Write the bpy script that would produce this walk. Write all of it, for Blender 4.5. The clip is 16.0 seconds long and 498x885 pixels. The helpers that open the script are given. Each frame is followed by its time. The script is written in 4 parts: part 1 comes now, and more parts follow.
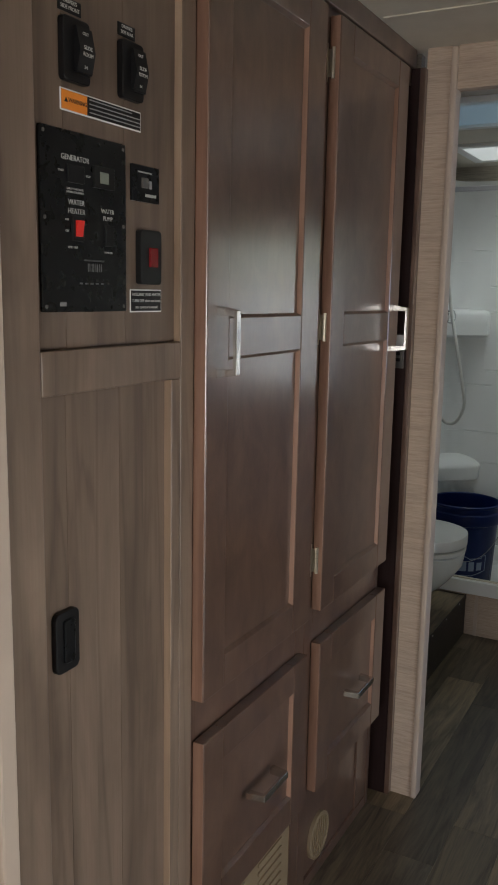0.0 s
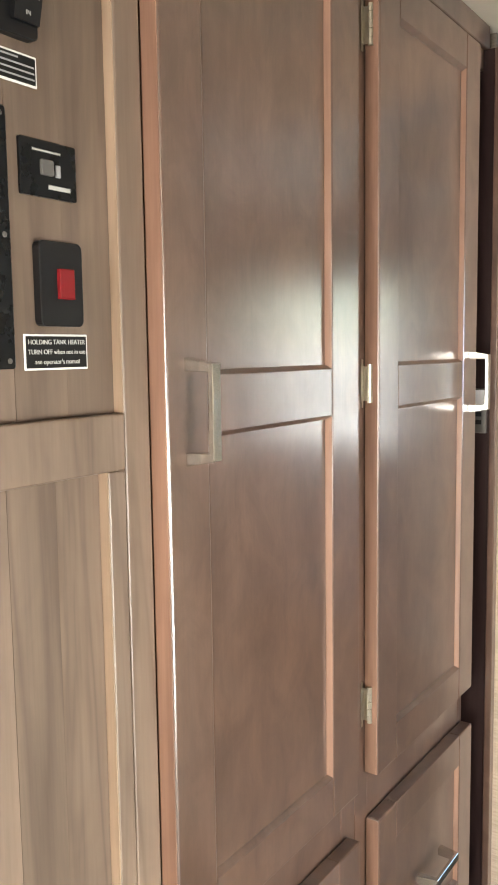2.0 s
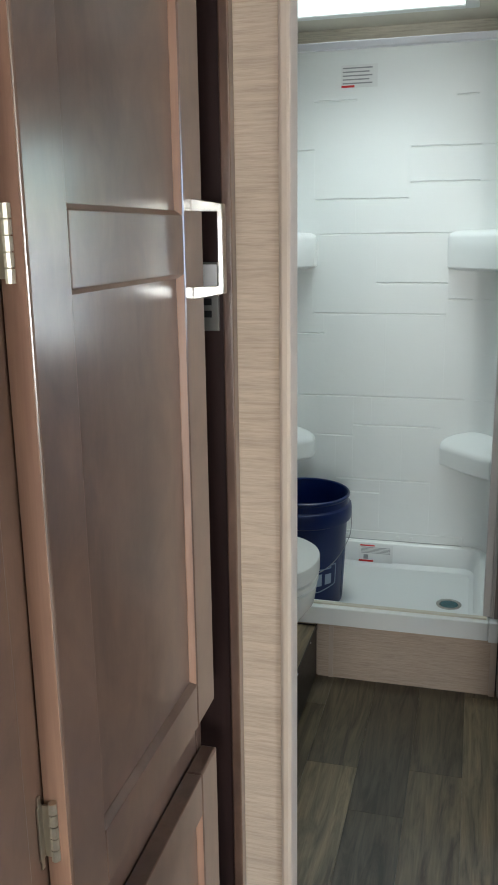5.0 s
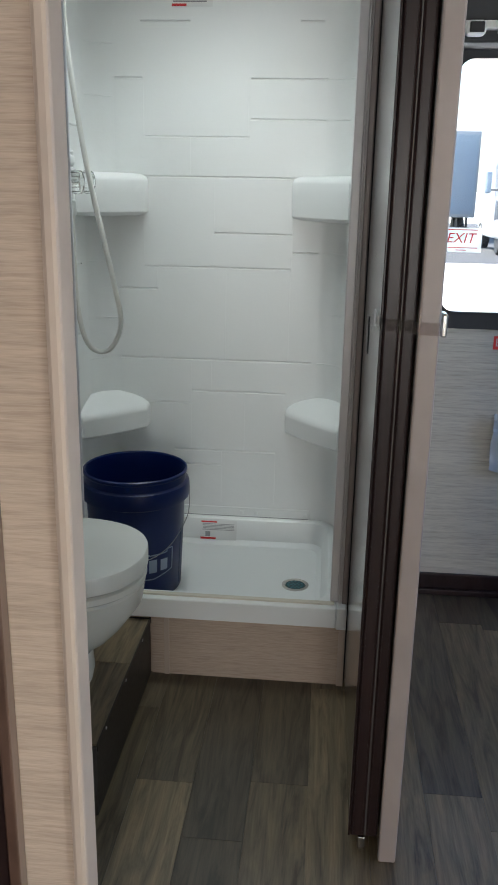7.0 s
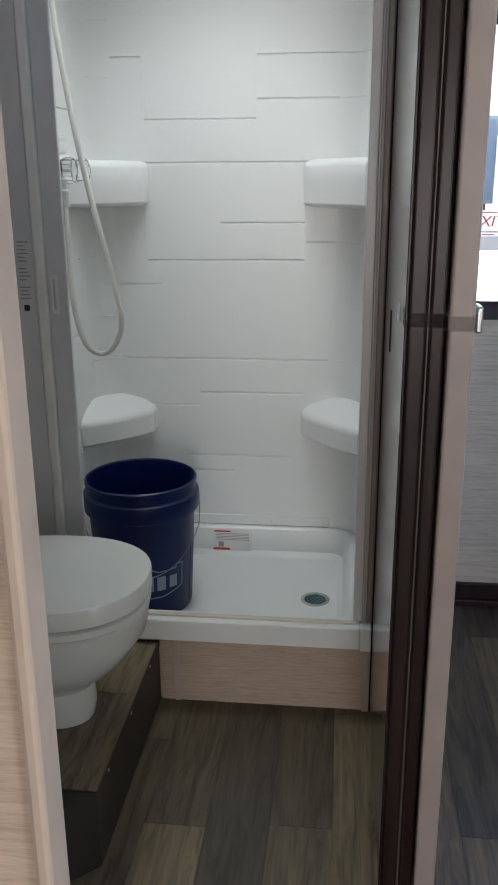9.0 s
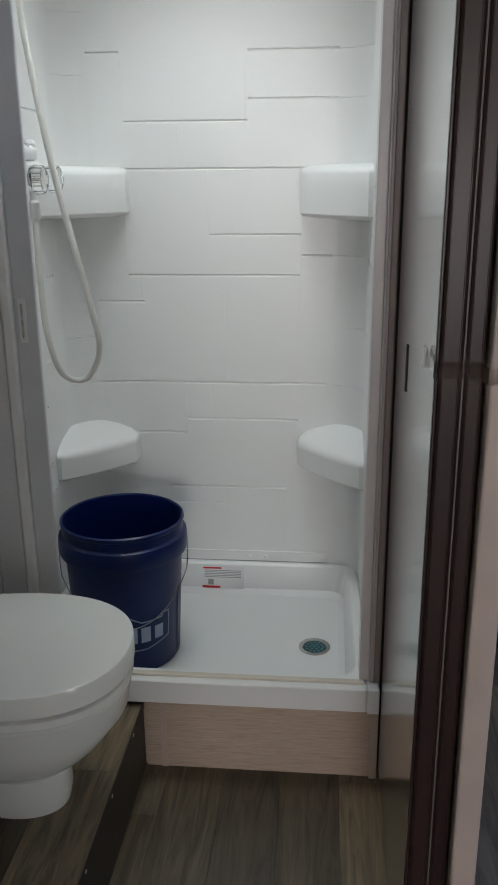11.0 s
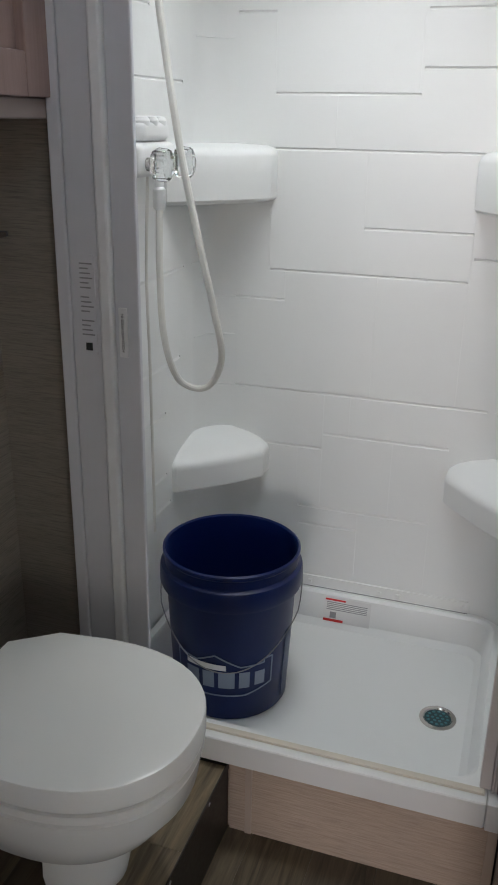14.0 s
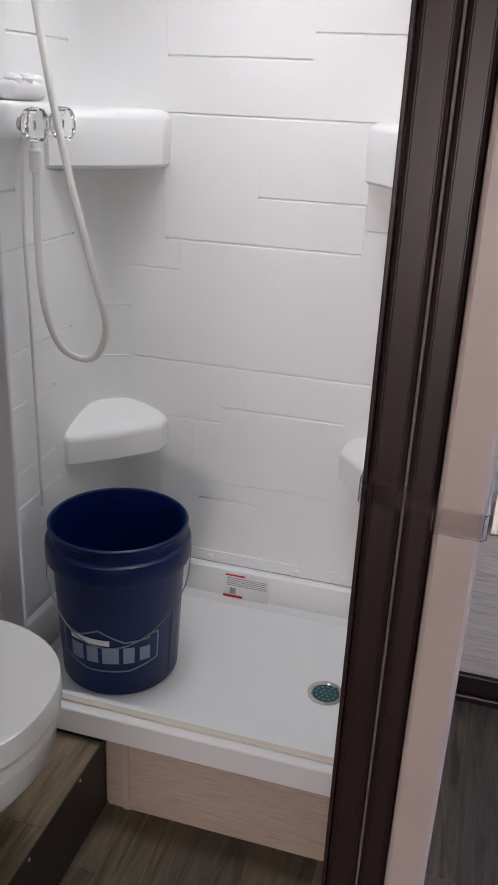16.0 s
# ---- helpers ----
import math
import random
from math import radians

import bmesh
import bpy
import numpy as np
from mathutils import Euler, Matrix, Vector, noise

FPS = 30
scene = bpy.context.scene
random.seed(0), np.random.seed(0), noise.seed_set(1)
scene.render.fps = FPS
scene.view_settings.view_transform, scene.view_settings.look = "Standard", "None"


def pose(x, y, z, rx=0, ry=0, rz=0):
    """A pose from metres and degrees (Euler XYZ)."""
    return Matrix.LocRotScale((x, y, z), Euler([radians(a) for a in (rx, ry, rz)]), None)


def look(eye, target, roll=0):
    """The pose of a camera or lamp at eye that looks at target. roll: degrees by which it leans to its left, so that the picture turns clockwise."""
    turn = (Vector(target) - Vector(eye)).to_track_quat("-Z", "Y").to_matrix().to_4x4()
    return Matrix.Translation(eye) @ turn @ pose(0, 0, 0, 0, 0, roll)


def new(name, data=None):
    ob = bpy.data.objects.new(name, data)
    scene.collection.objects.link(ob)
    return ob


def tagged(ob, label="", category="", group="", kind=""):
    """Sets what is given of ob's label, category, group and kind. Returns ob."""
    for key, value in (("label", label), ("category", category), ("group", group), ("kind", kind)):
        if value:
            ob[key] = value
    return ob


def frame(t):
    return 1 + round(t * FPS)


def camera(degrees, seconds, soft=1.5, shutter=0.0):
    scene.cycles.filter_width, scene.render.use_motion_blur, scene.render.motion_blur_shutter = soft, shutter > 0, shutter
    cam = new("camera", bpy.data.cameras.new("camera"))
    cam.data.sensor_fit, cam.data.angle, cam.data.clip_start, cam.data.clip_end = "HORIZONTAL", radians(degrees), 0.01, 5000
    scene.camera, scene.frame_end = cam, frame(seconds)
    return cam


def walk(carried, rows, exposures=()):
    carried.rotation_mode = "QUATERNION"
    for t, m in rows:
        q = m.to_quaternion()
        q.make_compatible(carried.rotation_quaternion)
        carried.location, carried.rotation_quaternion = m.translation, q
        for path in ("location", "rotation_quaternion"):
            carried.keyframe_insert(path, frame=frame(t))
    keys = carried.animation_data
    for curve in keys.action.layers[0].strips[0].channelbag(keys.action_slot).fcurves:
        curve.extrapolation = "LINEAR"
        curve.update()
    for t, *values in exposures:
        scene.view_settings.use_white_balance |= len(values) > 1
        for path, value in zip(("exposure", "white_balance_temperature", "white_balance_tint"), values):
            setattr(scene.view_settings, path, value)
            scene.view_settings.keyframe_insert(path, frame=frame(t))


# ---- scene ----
import collections

cam = camera(32.8, 16.0, soft=1.8)
PATH = [
    (0, (-0.053, 0.093, 1.412), (-0.988, 1.827, 1.065), 1.1),
    (0.5, (-0.078, 0.247, 1.432), (-1.118, 1.934, 1.163), -0.1),
    (1, (-0.092, 0.401, 1.435), (-1.217, 2.034, 1.176), -0.3),
    (1.5, (-0.108, 0.49, 1.421), (-1.283, 2.09, 1.174), -0.4),
    (2, (-0.191, 0.573, 1.397), (-1.315, 2.213, 1.182), -0.8),
    (2.5, (-0.27, 0.691, 1.41), (-1.275, 2.395, 1.115), -1.3),
    (3, (-0.287, 0.773, 1.373), (-1.285, 2.482, 1.086), -1.2),
    (3.5, (-0.354, 0.912, 1.361), (-1.194, 2.693, 1.014), -1.0),
    (4, (-0.388, 1.045, 1.351), (-1.109, 2.865, 0.941), -0.9),
    (4.2, (-0.39, 1.071, 1.35), (-1.067, 2.907, 0.937), -1.0),
    (6.3, (-0.495, 1.319, 1.338), (-0.742, 3.214, 0.751), 1.1),
    (6.5, (-0.459, 1.349, 1.331), (-0.673, 3.249, 0.744), 1.3),
    (7, (-0.412, 1.473, 1.325), (-0.577, 3.38, 0.743), 1.1),
    (7.5, (-0.403, 1.539, 1.31), (-0.533, 3.448, 0.727), 0.7),
    (8, (-0.364, 1.592, 1.328), (-0.537, 3.488, 0.716), 0.2),
    (8.5, (-0.386, 1.624, 1.304), (-0.599, 3.521, 0.706), -0.4),
    (11, (-0.451, 1.894, 1.335), (-0.629, 3.792, 0.728), -0.5),
    (11.5, (-0.462, 1.964, 1.348), (-0.628, 3.861, 0.737), -0.3),
    (12, (-0.456, 2.053, 1.358), (-0.804, 3.927, 0.749), 0.9),
    (12.5, (-0.396, 2.155, 1.355), (-0.994, 3.962, 0.742), 1.1),
    (13, (-0.38, 2.178, 1.384), (-1.019, 3.971, 0.771), 2.5),
    (13.5, (-0.383, 2.186, 1.397), (-1.013, 3.976, 0.767), 2.5),
    (14, (-0.395, 2.234, 1.413), (-0.975, 4.008, 0.696), 1.0),
    (14.5, (-0.434, 2.247, 1.406), (-0.96, 4.025, 0.657), -0.4),
    (15, (-0.411, 2.269, 1.398), (-0.871, 4.065, 0.648), -0.5),
    (15.5, (-0.344, 2.308, 1.388), (-0.777, 4.104, 0.622), 0.2),
    (16, (-0.24, 2.309, 1.395), (-0.733, 4.092, 0.633), 2.6),
]
EXPOSURES = [(0.0, 1.0, 6450, 6), (0.5, 1.6, 6500, 6), (1.0, 2.4, 6550, 5), (1.5, 2.9, 6600, 3), (2.5, 2.9, 6850, 3), (3.5, 2.75, 6450, -1), (4.0, 2.55, 6050, -1), (6.5, 1.95, 6250, 3),
             (8.5, 1.93, 6350, 8), (11.0, 1.95, 6400, 9.5), (12.5, 2.1, 6450, 11), (14.0, 2.15, 6450, 13), (15.5, 2.15, 6500, 18), (16.0, 2.28, 6550, 21)]
walk(cam, [(t, look(eye, target, roll)) for t, eye, target, roll in PATH], EXPOSURES)

# ---- light ----
world = bpy.data.worlds.new("sky")
scene.world = world
world.use_nodes = True
wn = world.node_tree
sky = wn.nodes.new("ShaderNodeTexSky")
sky.sky_type = "NISHITA"
sky.sun_disc = False
sky.sun_elevation, sky.sun_rotation = radians(54), radians(278)
wn.links.new(sky.outputs["Color"], wn.nodes["Background"].inputs["Color"])
wn.nodes["Background"].inputs["Strength"].default_value = 0.15


def lamp(name, kind, m, energy, colour, **more):
    data = bpy.data.lights.new(name, kind)
    data.energy, data.color = energy, colour
    for key, value in more.items():
        if key == "size":
            data.size = value
        elif key == "size_y":
            data.shape, data.size_y = "RECTANGLE", value
        elif key == "angle":
            data.angle = value
        elif key == "spread":
            data.spread = value
    ob = new(name, data)
    ob.matrix_world = m
    return ob


lamp("sun", "SUN", look((0, 0, 30), (22, -3, 0)), 5.0, (1.0, 0.95, 0.88), angle=radians(0.5))
# daylight in the opening behind the walk; the blue side lamp is added fill
lamp("front_window_daylight", "AREA", look((-0.1, -2.40, 1.05), (-0.55, 1.6, 0.75)), 18.0, (1.0, 0.915, 0.885), size=1.2, size_y=0.9)
lamp("side_window_daylight", "AREA", look((1.28, 3.0, 1.35), (0.0, 3.0, 0.3)), 1.8, (0.25, 0.42, 1.0), size=0.9, size_y=0.6)


# added fill for the cabinet fronts, from an unseen east opening
lamp("entry_door_daylight", "AREA", look((1.28, 1.1, 0.6), (-0.8, 1.1, 0.45)), 2.3, (1.0, 0.97, 0.95), size=0.7, size_y=0.9, spread=radians(95))


# daylight falling through the shower skylight's well
lamp("roof_vent_daylight", "AREA", pose(-0.75, 3.02, 2.005, 0, 0, 0), 0.3, (0.75, 0.9, 1.0), size=0.32, size_y=0.32)
lamp("skylight_daylight", "AREA", pose(-0.76, 3.83, 2.0, 0, 0, 0), 0.6, (0.95, 1.0, 1.0), size=0.5, size_y=0.32, spread=radians(115))


# ---- materials ----
def mat(name):
    m = bpy.data.materials.new(name)
    m.use_nodes = True
    return m, m.node_tree, m.node_tree.nodes["Principled BSDF"]


def coords(nt, scale, rand=False):
    """World position, stretched, shifted per object when rand."""
    g = nt.nodes.new("ShaderNodeNewGeometry")
    out = g.outputs["Position"]
    if rand:
        info = nt.nodes.new("ShaderNodeObjectInfo")
        mul = nt.nodes.new("ShaderNodeMath")
        mul.operation = "MULTIPLY"
        mul.inputs[1].default_value = 17.3
        nt.links.new(info.outputs["Random"], mul.inputs[0])
        add = nt.nodes.new("ShaderNodeVectorMath")
        nt.links.new(out, add.inputs[0])
        nt.links.new(mul.outputs[0], add.inputs[1])
        out = add.outputs[0]
    mp = nt.nodes.new("ShaderNodeMapping")
    mp.inputs["Scale"].default_value = scale
    nt.links.new(out, mp.inputs["Vector"])
    return mp.outputs[0]


def noise_tex(nt, vec, scale, detail=4, rough=0.55, warp=0.0):
    n = nt.nodes.new("ShaderNodeTexNoise")
    n.inputs["Scale"].default_value, n.inputs["Detail"].default_value = scale, detail
    n.inputs["Roughness"].default_value, n.inputs["Distortion"].default_value = rough, warp
    nt.links.new(vec, n.inputs["Vector"])
    return n.outputs["Fac"]


def ramp(nt, fac, stops):
    r = nt.nodes.new("ShaderNodeValToRGB")
    el = r.color_ramp.elements
    while len(el) < len(stops):
        el.new(0.5)
    for e, (p, c) in zip(el, stops):
        e.position, e.color = p, (*c, 1)
    nt.links.new(fac, r.inputs["Fac"])
    return r.outputs["Color"]


def mix(nt, a, b, fac, kind="MIX"):
    m = nt.nodes.new("ShaderNodeMix")
    m.data_type, m.blend_type = "RGBA", kind
    for sock, v in ((m.inputs["Factor"], fac), (m.inputs["A"], a), (m.inputs["B"], b)):
        if hasattr(v, "is_linked"):
            nt.links.new(v, sock)
        elif isinstance(v, float):
            sock.default_value = v
        else:
            sock.default_value = (*v, 1)
    return m.outputs["Result"]


def bump(nt, bsdf, fac, strength, distance=0.001):
    b = nt.nodes.new("ShaderNodeBump")
    b.inputs["Strength"].default_value, b.inputs["Distance"].default_value = strength, distance
    nt.links.new(fac, b.inputs["Height"])
    nt.links.new(b.outputs[0], bsdf.inputs["Normal"])


def plain(name, colour, rough=0.5, metal=0.0, vary=0.06, scale=9.0, coat=0.0, bumps=0.0, uneven=0.15):
    """A painted, moulded or metal surface with faint mottling and uneven gloss."""
    m, nt, b = mat(name)
    v = coords(nt, (1, 1, 1))
    f = noise_tex(nt, v, scale)
    lo = tuple(c * (1 - vary) for c in colour)
    hi = tuple(min(1, c * (1 + vary)) for c in colour)
    nt.links.new(ramp(nt, f, [(0.3, lo), (0.7, hi)]), b.inputs["Base Color"])
    r = nt.nodes.new("ShaderNodeMapRange")
    r.inputs["To Min"].default_value, r.inputs["To Max"].default_value = rough * (1 - uneven), min(1, rough * (1 + uneven))
    nt.links.new(noise_tex(nt, v, scale * 6), r.inputs["Value"])
    nt.links.new(r.outputs[0], b.inputs["Roughness"])
    b.inputs["Metallic"].default_value, b.inputs["Coat Weight"].default_value = metal, coat
    if bumps:
        bump(nt, b, noise_tex(nt, v, scale * 12), bumps)
    return m


def wood(name, dark, light, rough, scale, coat=0.0, rand=False, blotch=0.35, bumps=0.05, along=(14, 14, 0.9), streak=0.0, pore=0.3, patch=(3.2, 3.2, 1.1)):
    """Wood with grain drawn out along one axis, broad blotches and, for streak, dark heart lines with knots."""
    m, nt, b = mat(name)
    v = coords(nt, along, rand)
    fine = noise_tex(nt, v, scale, 8, 0.65, 0.4)
    c = ramp(nt, fine, [(0.28, dark), (0.72, light)])
    w = noise_tex(nt, coords(nt, patch, rand), 2.2, 5, 0.6, 0.9)
    c = mix(nt, c, ramp(nt, w, [(0.3, (0.5, 0.45, 0.43)), (0.7, (1.3, 1.24, 1.18))]), blotch, "MULTIPLY")
    pores = noise_tex(nt, coords(nt, (160, 160, 5), rand), 1.5, 3)
    c = mix(nt, c, ramp(nt, pores, [(0.3, (0.75, 0.73, 0.72)), (0.6, (1.06, 1.06, 1.06))]), pore, "MULTIPLY")
    if streak:
        h = noise_tex(nt, coords(nt, (6, 6, 0.5), rand), 1.5, 3, 0.5, 1.2)
        c = mix(nt, c, ramp(nt, h, [(0.44, (1, 1, 1)), (0.5, (0.36, 0.31, 0.29)), (0.56, (1, 1, 1))]), streak, "MULTIPLY")
        k = nt.nodes.new("ShaderNodeTexVoronoi")
        k.inputs["Scale"].default_value = 3.1
        nt.links.new(coords(nt, (2.6, 2.6, 1.0), rand), k.inputs["Vector"])
        c = mix(nt, c, ramp(nt, k.outputs["Distance"], [(0.02, (0.25, 0.2, 0.18)), (0.09, (1, 1, 1))]), 0.7, "MULTIPLY")
    nt.links.new(c, b.inputs["Base Color"])
    b.inputs["Roughness"].default_value, b.inputs["Coat Weight"].default_value = rough, coat
    b.inputs["Coat Roughness"].default_value, b.inputs["Coat IOR"].default_value = 0.2, 1.75
    bump(nt, b, fine, bumps, 0.0006)
    return m


def plank_wood(name):
    """Printed oak planks: a tone for each plank, cathedral grain along y."""
    m, nt, b = mat(name)
    info = nt.nodes.new("ShaderNodeObjectInfo")
    tone = ramp(nt, info.outputs["Random"], [(0.0, (0.07, 0.054, 0.036)), (0.3, (0.13, 0.1, 0.06)), (0.55, (0.24, 0.182, 0.108)), (0.8, (0.085, 0.069, 0.05)), (1.0, (0.19, 0.14, 0.08))])
    v = coords(nt, (13, 1.3, 6), True)
    g = noise_tex(nt, v, 2.0, 7, 0.64, 1.7)
    c = mix(nt, tone, ramp(nt, g, [(0.34, (0.42, 0.4, 0.38)), (0.5, (1.0, 1.0, 1.0)), (0.66, (1.45, 1.42, 1.36))]), 0.9, "MULTIPLY")
    fine = noise_tex(nt, coords(nt, (120, 5, 40), True), 2.0, 4)
    c = mix(nt, c, ramp(nt, fine, [(0.35, (0.72, 0.72, 0.72)), (0.65, (1.15, 1.15, 1.15))]), 0.6, "MULTIPLY")
    nt.links.new(c, b.inputs["Base Color"])
    b.inputs["Roughness"].default_value = 0.38
    bump(nt, b, fine, 0.12, 0.0005)
    return m


def grasscloth(name, base, streak, pitch=190, run=9):
    """Wallcovering woven in fine sideways threads."""
    m, nt, b = mat(name)
    slub = noise_tex(nt, coords(nt, (run, run, pitch)), 1.5, 3, 0.55)
    fine = noise_tex(nt, coords(nt, (run * 3, run * 3, pitch * 3.2)), 1.6, 2, 0.5)
    both = nt.nodes.new("ShaderNodeMath")
    both.operation = "MULTIPLY_ADD"
    nt.links.new(fine, both.inputs[0])
    both.inputs[1].default_value = 0.4
    half = nt.nodes.new("ShaderNodeMath")
    half.operation = "MULTIPLY"
    half.inputs[1].default_value = 0.6
    nt.links.new(slub, half.inputs[0])
    nt.links.new(half.outputs[0], both.inputs[2])
    f = both.outputs[0]
    w = noise_tex(nt, coords(nt, (2, 2, 14)), 1.5, 3)
    c = ramp(nt, f, [(0.36, streak), (0.5, base), (0.66, tuple(min(1, x * 1.16) for x in base))])
    c = mix(nt, c, ramp(nt, w, [(0.3, (0.82, 0.81, 0.8)), (0.7, (1.1, 1.1, 1.1))]), 0.35, "MULTIPLY")
    nt.links.new(c, b.inputs["Base Color"])
    b.inputs["Roughness"].default_value = 0.75
    bump(nt, b, f, 0.35, 0.0008)
    return m


def glass(name, colour=(1, 1, 1), rough=0.0):
    m, nt, b = mat(name)
    b.inputs["Base Color"].default_value = (*colour, 1)
    b.inputs["Transmission Weight"].default_value, b.inputs["Roughness"].default_value = 1.0, rough
    b.inputs["IOR"].default_value = 1.45
    return m


def glow(name, colour, strength):
    m, nt, b = mat(name)
    b.inputs["Base Color"].default_value = (0.8, 0.8, 0.8, 1)
    b.inputs["Emission Color"].default_value = (*colour, 1)
    b.inputs["Emission Strength"].default_value = strength
    return m


DARK = wood("espresso_maple", (0.087, 0.05, 0.037), (0.145, 0.088, 0.066), 0.3, 1.3, coat=1.0, blotch=0.55, pore=0.2, along=(9, 9, 4.0), patch=(6.5, 6.5, 4.2))
# maple lightened to carry the light on edges that face the front
EDGELIT = wood("espresso_maple_lit_edge", (0.19, 0.102, 0.07), (0.36, 0.212, 0.15), 0.45, 1.6, coat=0.1)
LAMI = wood("walnut_laminate", (0.135, 0.1, 0.078), (0.23, 0.172, 0.132), 0.42, 1.1, coat=0.05, blotch=0.5, streak=0.3, along=(7, 7, 0.5))
LAMI2 = wood("walnut_laminate_plank", (0.125, 0.092, 0.072), (0.215, 0.16, 0.124), 0.42, 1.1, coat=0.05, rand=True, blotch=0.55, streak=0.38, along=(7, 7, 0.5))
TAN = wood("lit_maple_edge", (0.28, 0.2, 0.14), (0.42, 0.31, 0.225), 0.5, 1.6)
DOORDARK = wood("dark_door_foil", (0.016, 0.0085, 0.0085), (0.036, 0.021, 0.02), 0.33, 2.2, coat=0.0, blotch=0.3)
DOORDARK.node_tree.nodes["Principled BSDF"].inputs["Specular IOR Level"].default_value = 0.22
PLANK = plank_wood("oak_vinyl")
PAPER = grasscloth("beige_grasscloth", (0.49, 0.39, 0.31), (0.41, 0.315, 0.245))
PAPER2 = grasscloth("grey_grasscloth", (0.52, 0.48, 0.4), (0.41, 0.375, 0.31), 120, 6)
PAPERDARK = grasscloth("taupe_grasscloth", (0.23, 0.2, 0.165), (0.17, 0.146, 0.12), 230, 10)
TAUPE = plain("taupe_trim", (0.31, 0.255, 0.235), 0.4)
CAPM = plain("pale_taupe_cap", (0.38, 0.325, 0.3), 0.45)
CREAM = plain("cream_trim", (0.5, 0.41, 0.34), 0.5)
CEIL = plain("ceiling_panel", (0.68, 0.63, 0.54), 0.7, bumps=0.05)
WHITE = plain("white_abs", (0.8, 0.81, 0.8), 0.32, vary=0.006, scale=3, uneven=0.04)
TILEW = plain("white_slate_relief", (0.8, 0.81, 0.8), 0.34, vary=0.006, scale=3, uneven=0.04)
_nt = TILEW.node_tree
_f = noise_tex(_nt, coords(_nt, (1, 1, 1.3)), 16.0, 3, 0.5, 0.5)
bump(_nt, _nt.nodes["Principled BSDF"], _f, 0.2, 0.005)
JAMBT = plain("pale_cream_trim", (0.62, 0.57, 0.48), 0.45)
JAMBW = plain("pale_jamb", (0.66, 0.62, 0.61), 0.34, vary=0.02, uneven=0.05)
PINKWOOD = wood("pinkish_maple", (0.28, 0.19, 0.175), (0.41, 0.3, 0.275), 0.45, 1.2, along=(7, 7, 0.6), blotch=0.4)
PORCELAIN = plain("white_porcelain", (0.75, 0.75, 0.72), 0.25, vary=0.008, coat=0.3, uneven=0.03)
ALU = plain("satin_aluminium", (0.66, 0.66, 0.69), 0.36, 0.0, 0.03, uneven=0.05)
ALUW = plain("white_bead", (0.82, 0.82, 0.82), 0.35)
CHROME = plain("brushed_nickel", (0.58, 0.56, 0.53), 0.16, 1.0, 0.01, uneven=0.02)
BRASS = plain("hinge_nickel", (0.5, 0.46, 0.39), 0.36, 1.0, 0.05)
# brown darkened to hold the shade on the toilet step's side
STEPSIDE = plain("shade_brown_vinyl", (0.032, 0.025, 0.02), 0.5, vary=0.15, scale=14, bumps=0.1)
WIRE = plain("dull_steel_wire", (0.32, 0.32, 0.33), 0.35, 1.0, 0.05)
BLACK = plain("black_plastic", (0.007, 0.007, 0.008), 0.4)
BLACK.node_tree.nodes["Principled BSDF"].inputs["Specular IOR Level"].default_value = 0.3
BLACKP = plain("black_panel", (0.004, 0.005, 0.0065), 0.28)
BLACKP.node_tree.nodes["Principled BSDF"].inputs["Specular IOR Level"].default_value = 0.3
GREYP = plain("grey_plastic", (0.1, 0.095, 0.09), 0.5)
RED = plain("red_rocker", (0.17, 0.008, 0.012), 0.25)
REDLIT = glow("lit_red_rocker", (1.0, 0.03, 0.015), 0.035)
REDLIT.node_tree.nodes["Principled BSDF"].inputs["Base Color"].default_value = (0.6, 0.02, 0.015, 1)
ORANGE = plain("orange_label", (0.85, 0.27, 0.03), 0.5)
INK = plain("white_ink", (0.5, 0.5, 0.48), 0.6)
INKG = plain("grey_ink", (0.3, 0.3, 0.31), 0.6)
INKB = plain("black_ink", (0.02, 0.02, 0.02), 0.6)
INKR = plain("red_ink", (0.6, 0.03, 0.03), 0.6)
LABEL = plain("white_label", (0.75, 0.75, 0.74), 0.5)
BLUE = plain("blue_plastic", (0.0025, 0.012, 0.082), 0.33, vary=0.05, scale=4, uneven=0.04)
BLUE.node_tree.nodes["Principled BSDF"].inputs["Specular IOR Level"].default_value = 0.32
BADGE = plain("pale_blue_print", (0.22, 0.27, 0.36), 0.5)
BADGED = plain("faint_print", (0.03, 0.045, 0.11), 0.45)
BEIGE = plain("beige_vent", (0.22, 0.165, 0.105), 0.5)
GASKET = plain("dark_rubber", (0.02, 0.02, 0.022), 0.6)
HOSE = plain("white_hose", (0.72, 0.71, 0.67), 0.35)
GLASS = glass("clear_glass")
ACRYL = glass("clear_acrylic", (0.95, 0.96, 0.96), 0.03)
STRAP = glass("clear_vinyl", (0.9, 0.88, 0.88), 0.06)
STRAP.node_tree.nodes["Principled BSDF"].inputs["IOR"].default_value = 1.15
STRAP.node_tree.nodes["Principled BSDF"].inputs["Specular IOR Level"].default_value = 0.2
FILM = plain("plastic_film", (0.62, 0.68, 0.75), 0.2)
FILM.node_tree.nodes["Principled BSDF"].inputs["Transmission Weight"].default_value = 0.35
DRAIN = plain("teal_drain_trap", (0.01, 0.05, 0.06), 0.4)
TEAL = plain("teal_grate", (0.05, 0.19, 0.22), 0.35)
LCD = plain("lcd", (0.25, 0.28, 0.24), 0.2)
SHEET = glow("skylight_panel", (0.95, 1.0, 1.0), 0.2)
BLUELID = glow("blue_vent_lid", (0.22, 0.55, 0.8), 0.065)
mm, _nt, _b = mat("mirror")
_b.inputs["Metallic"].default_value, _b.inputs["Roughness"].default_value = 1.0, 0.17
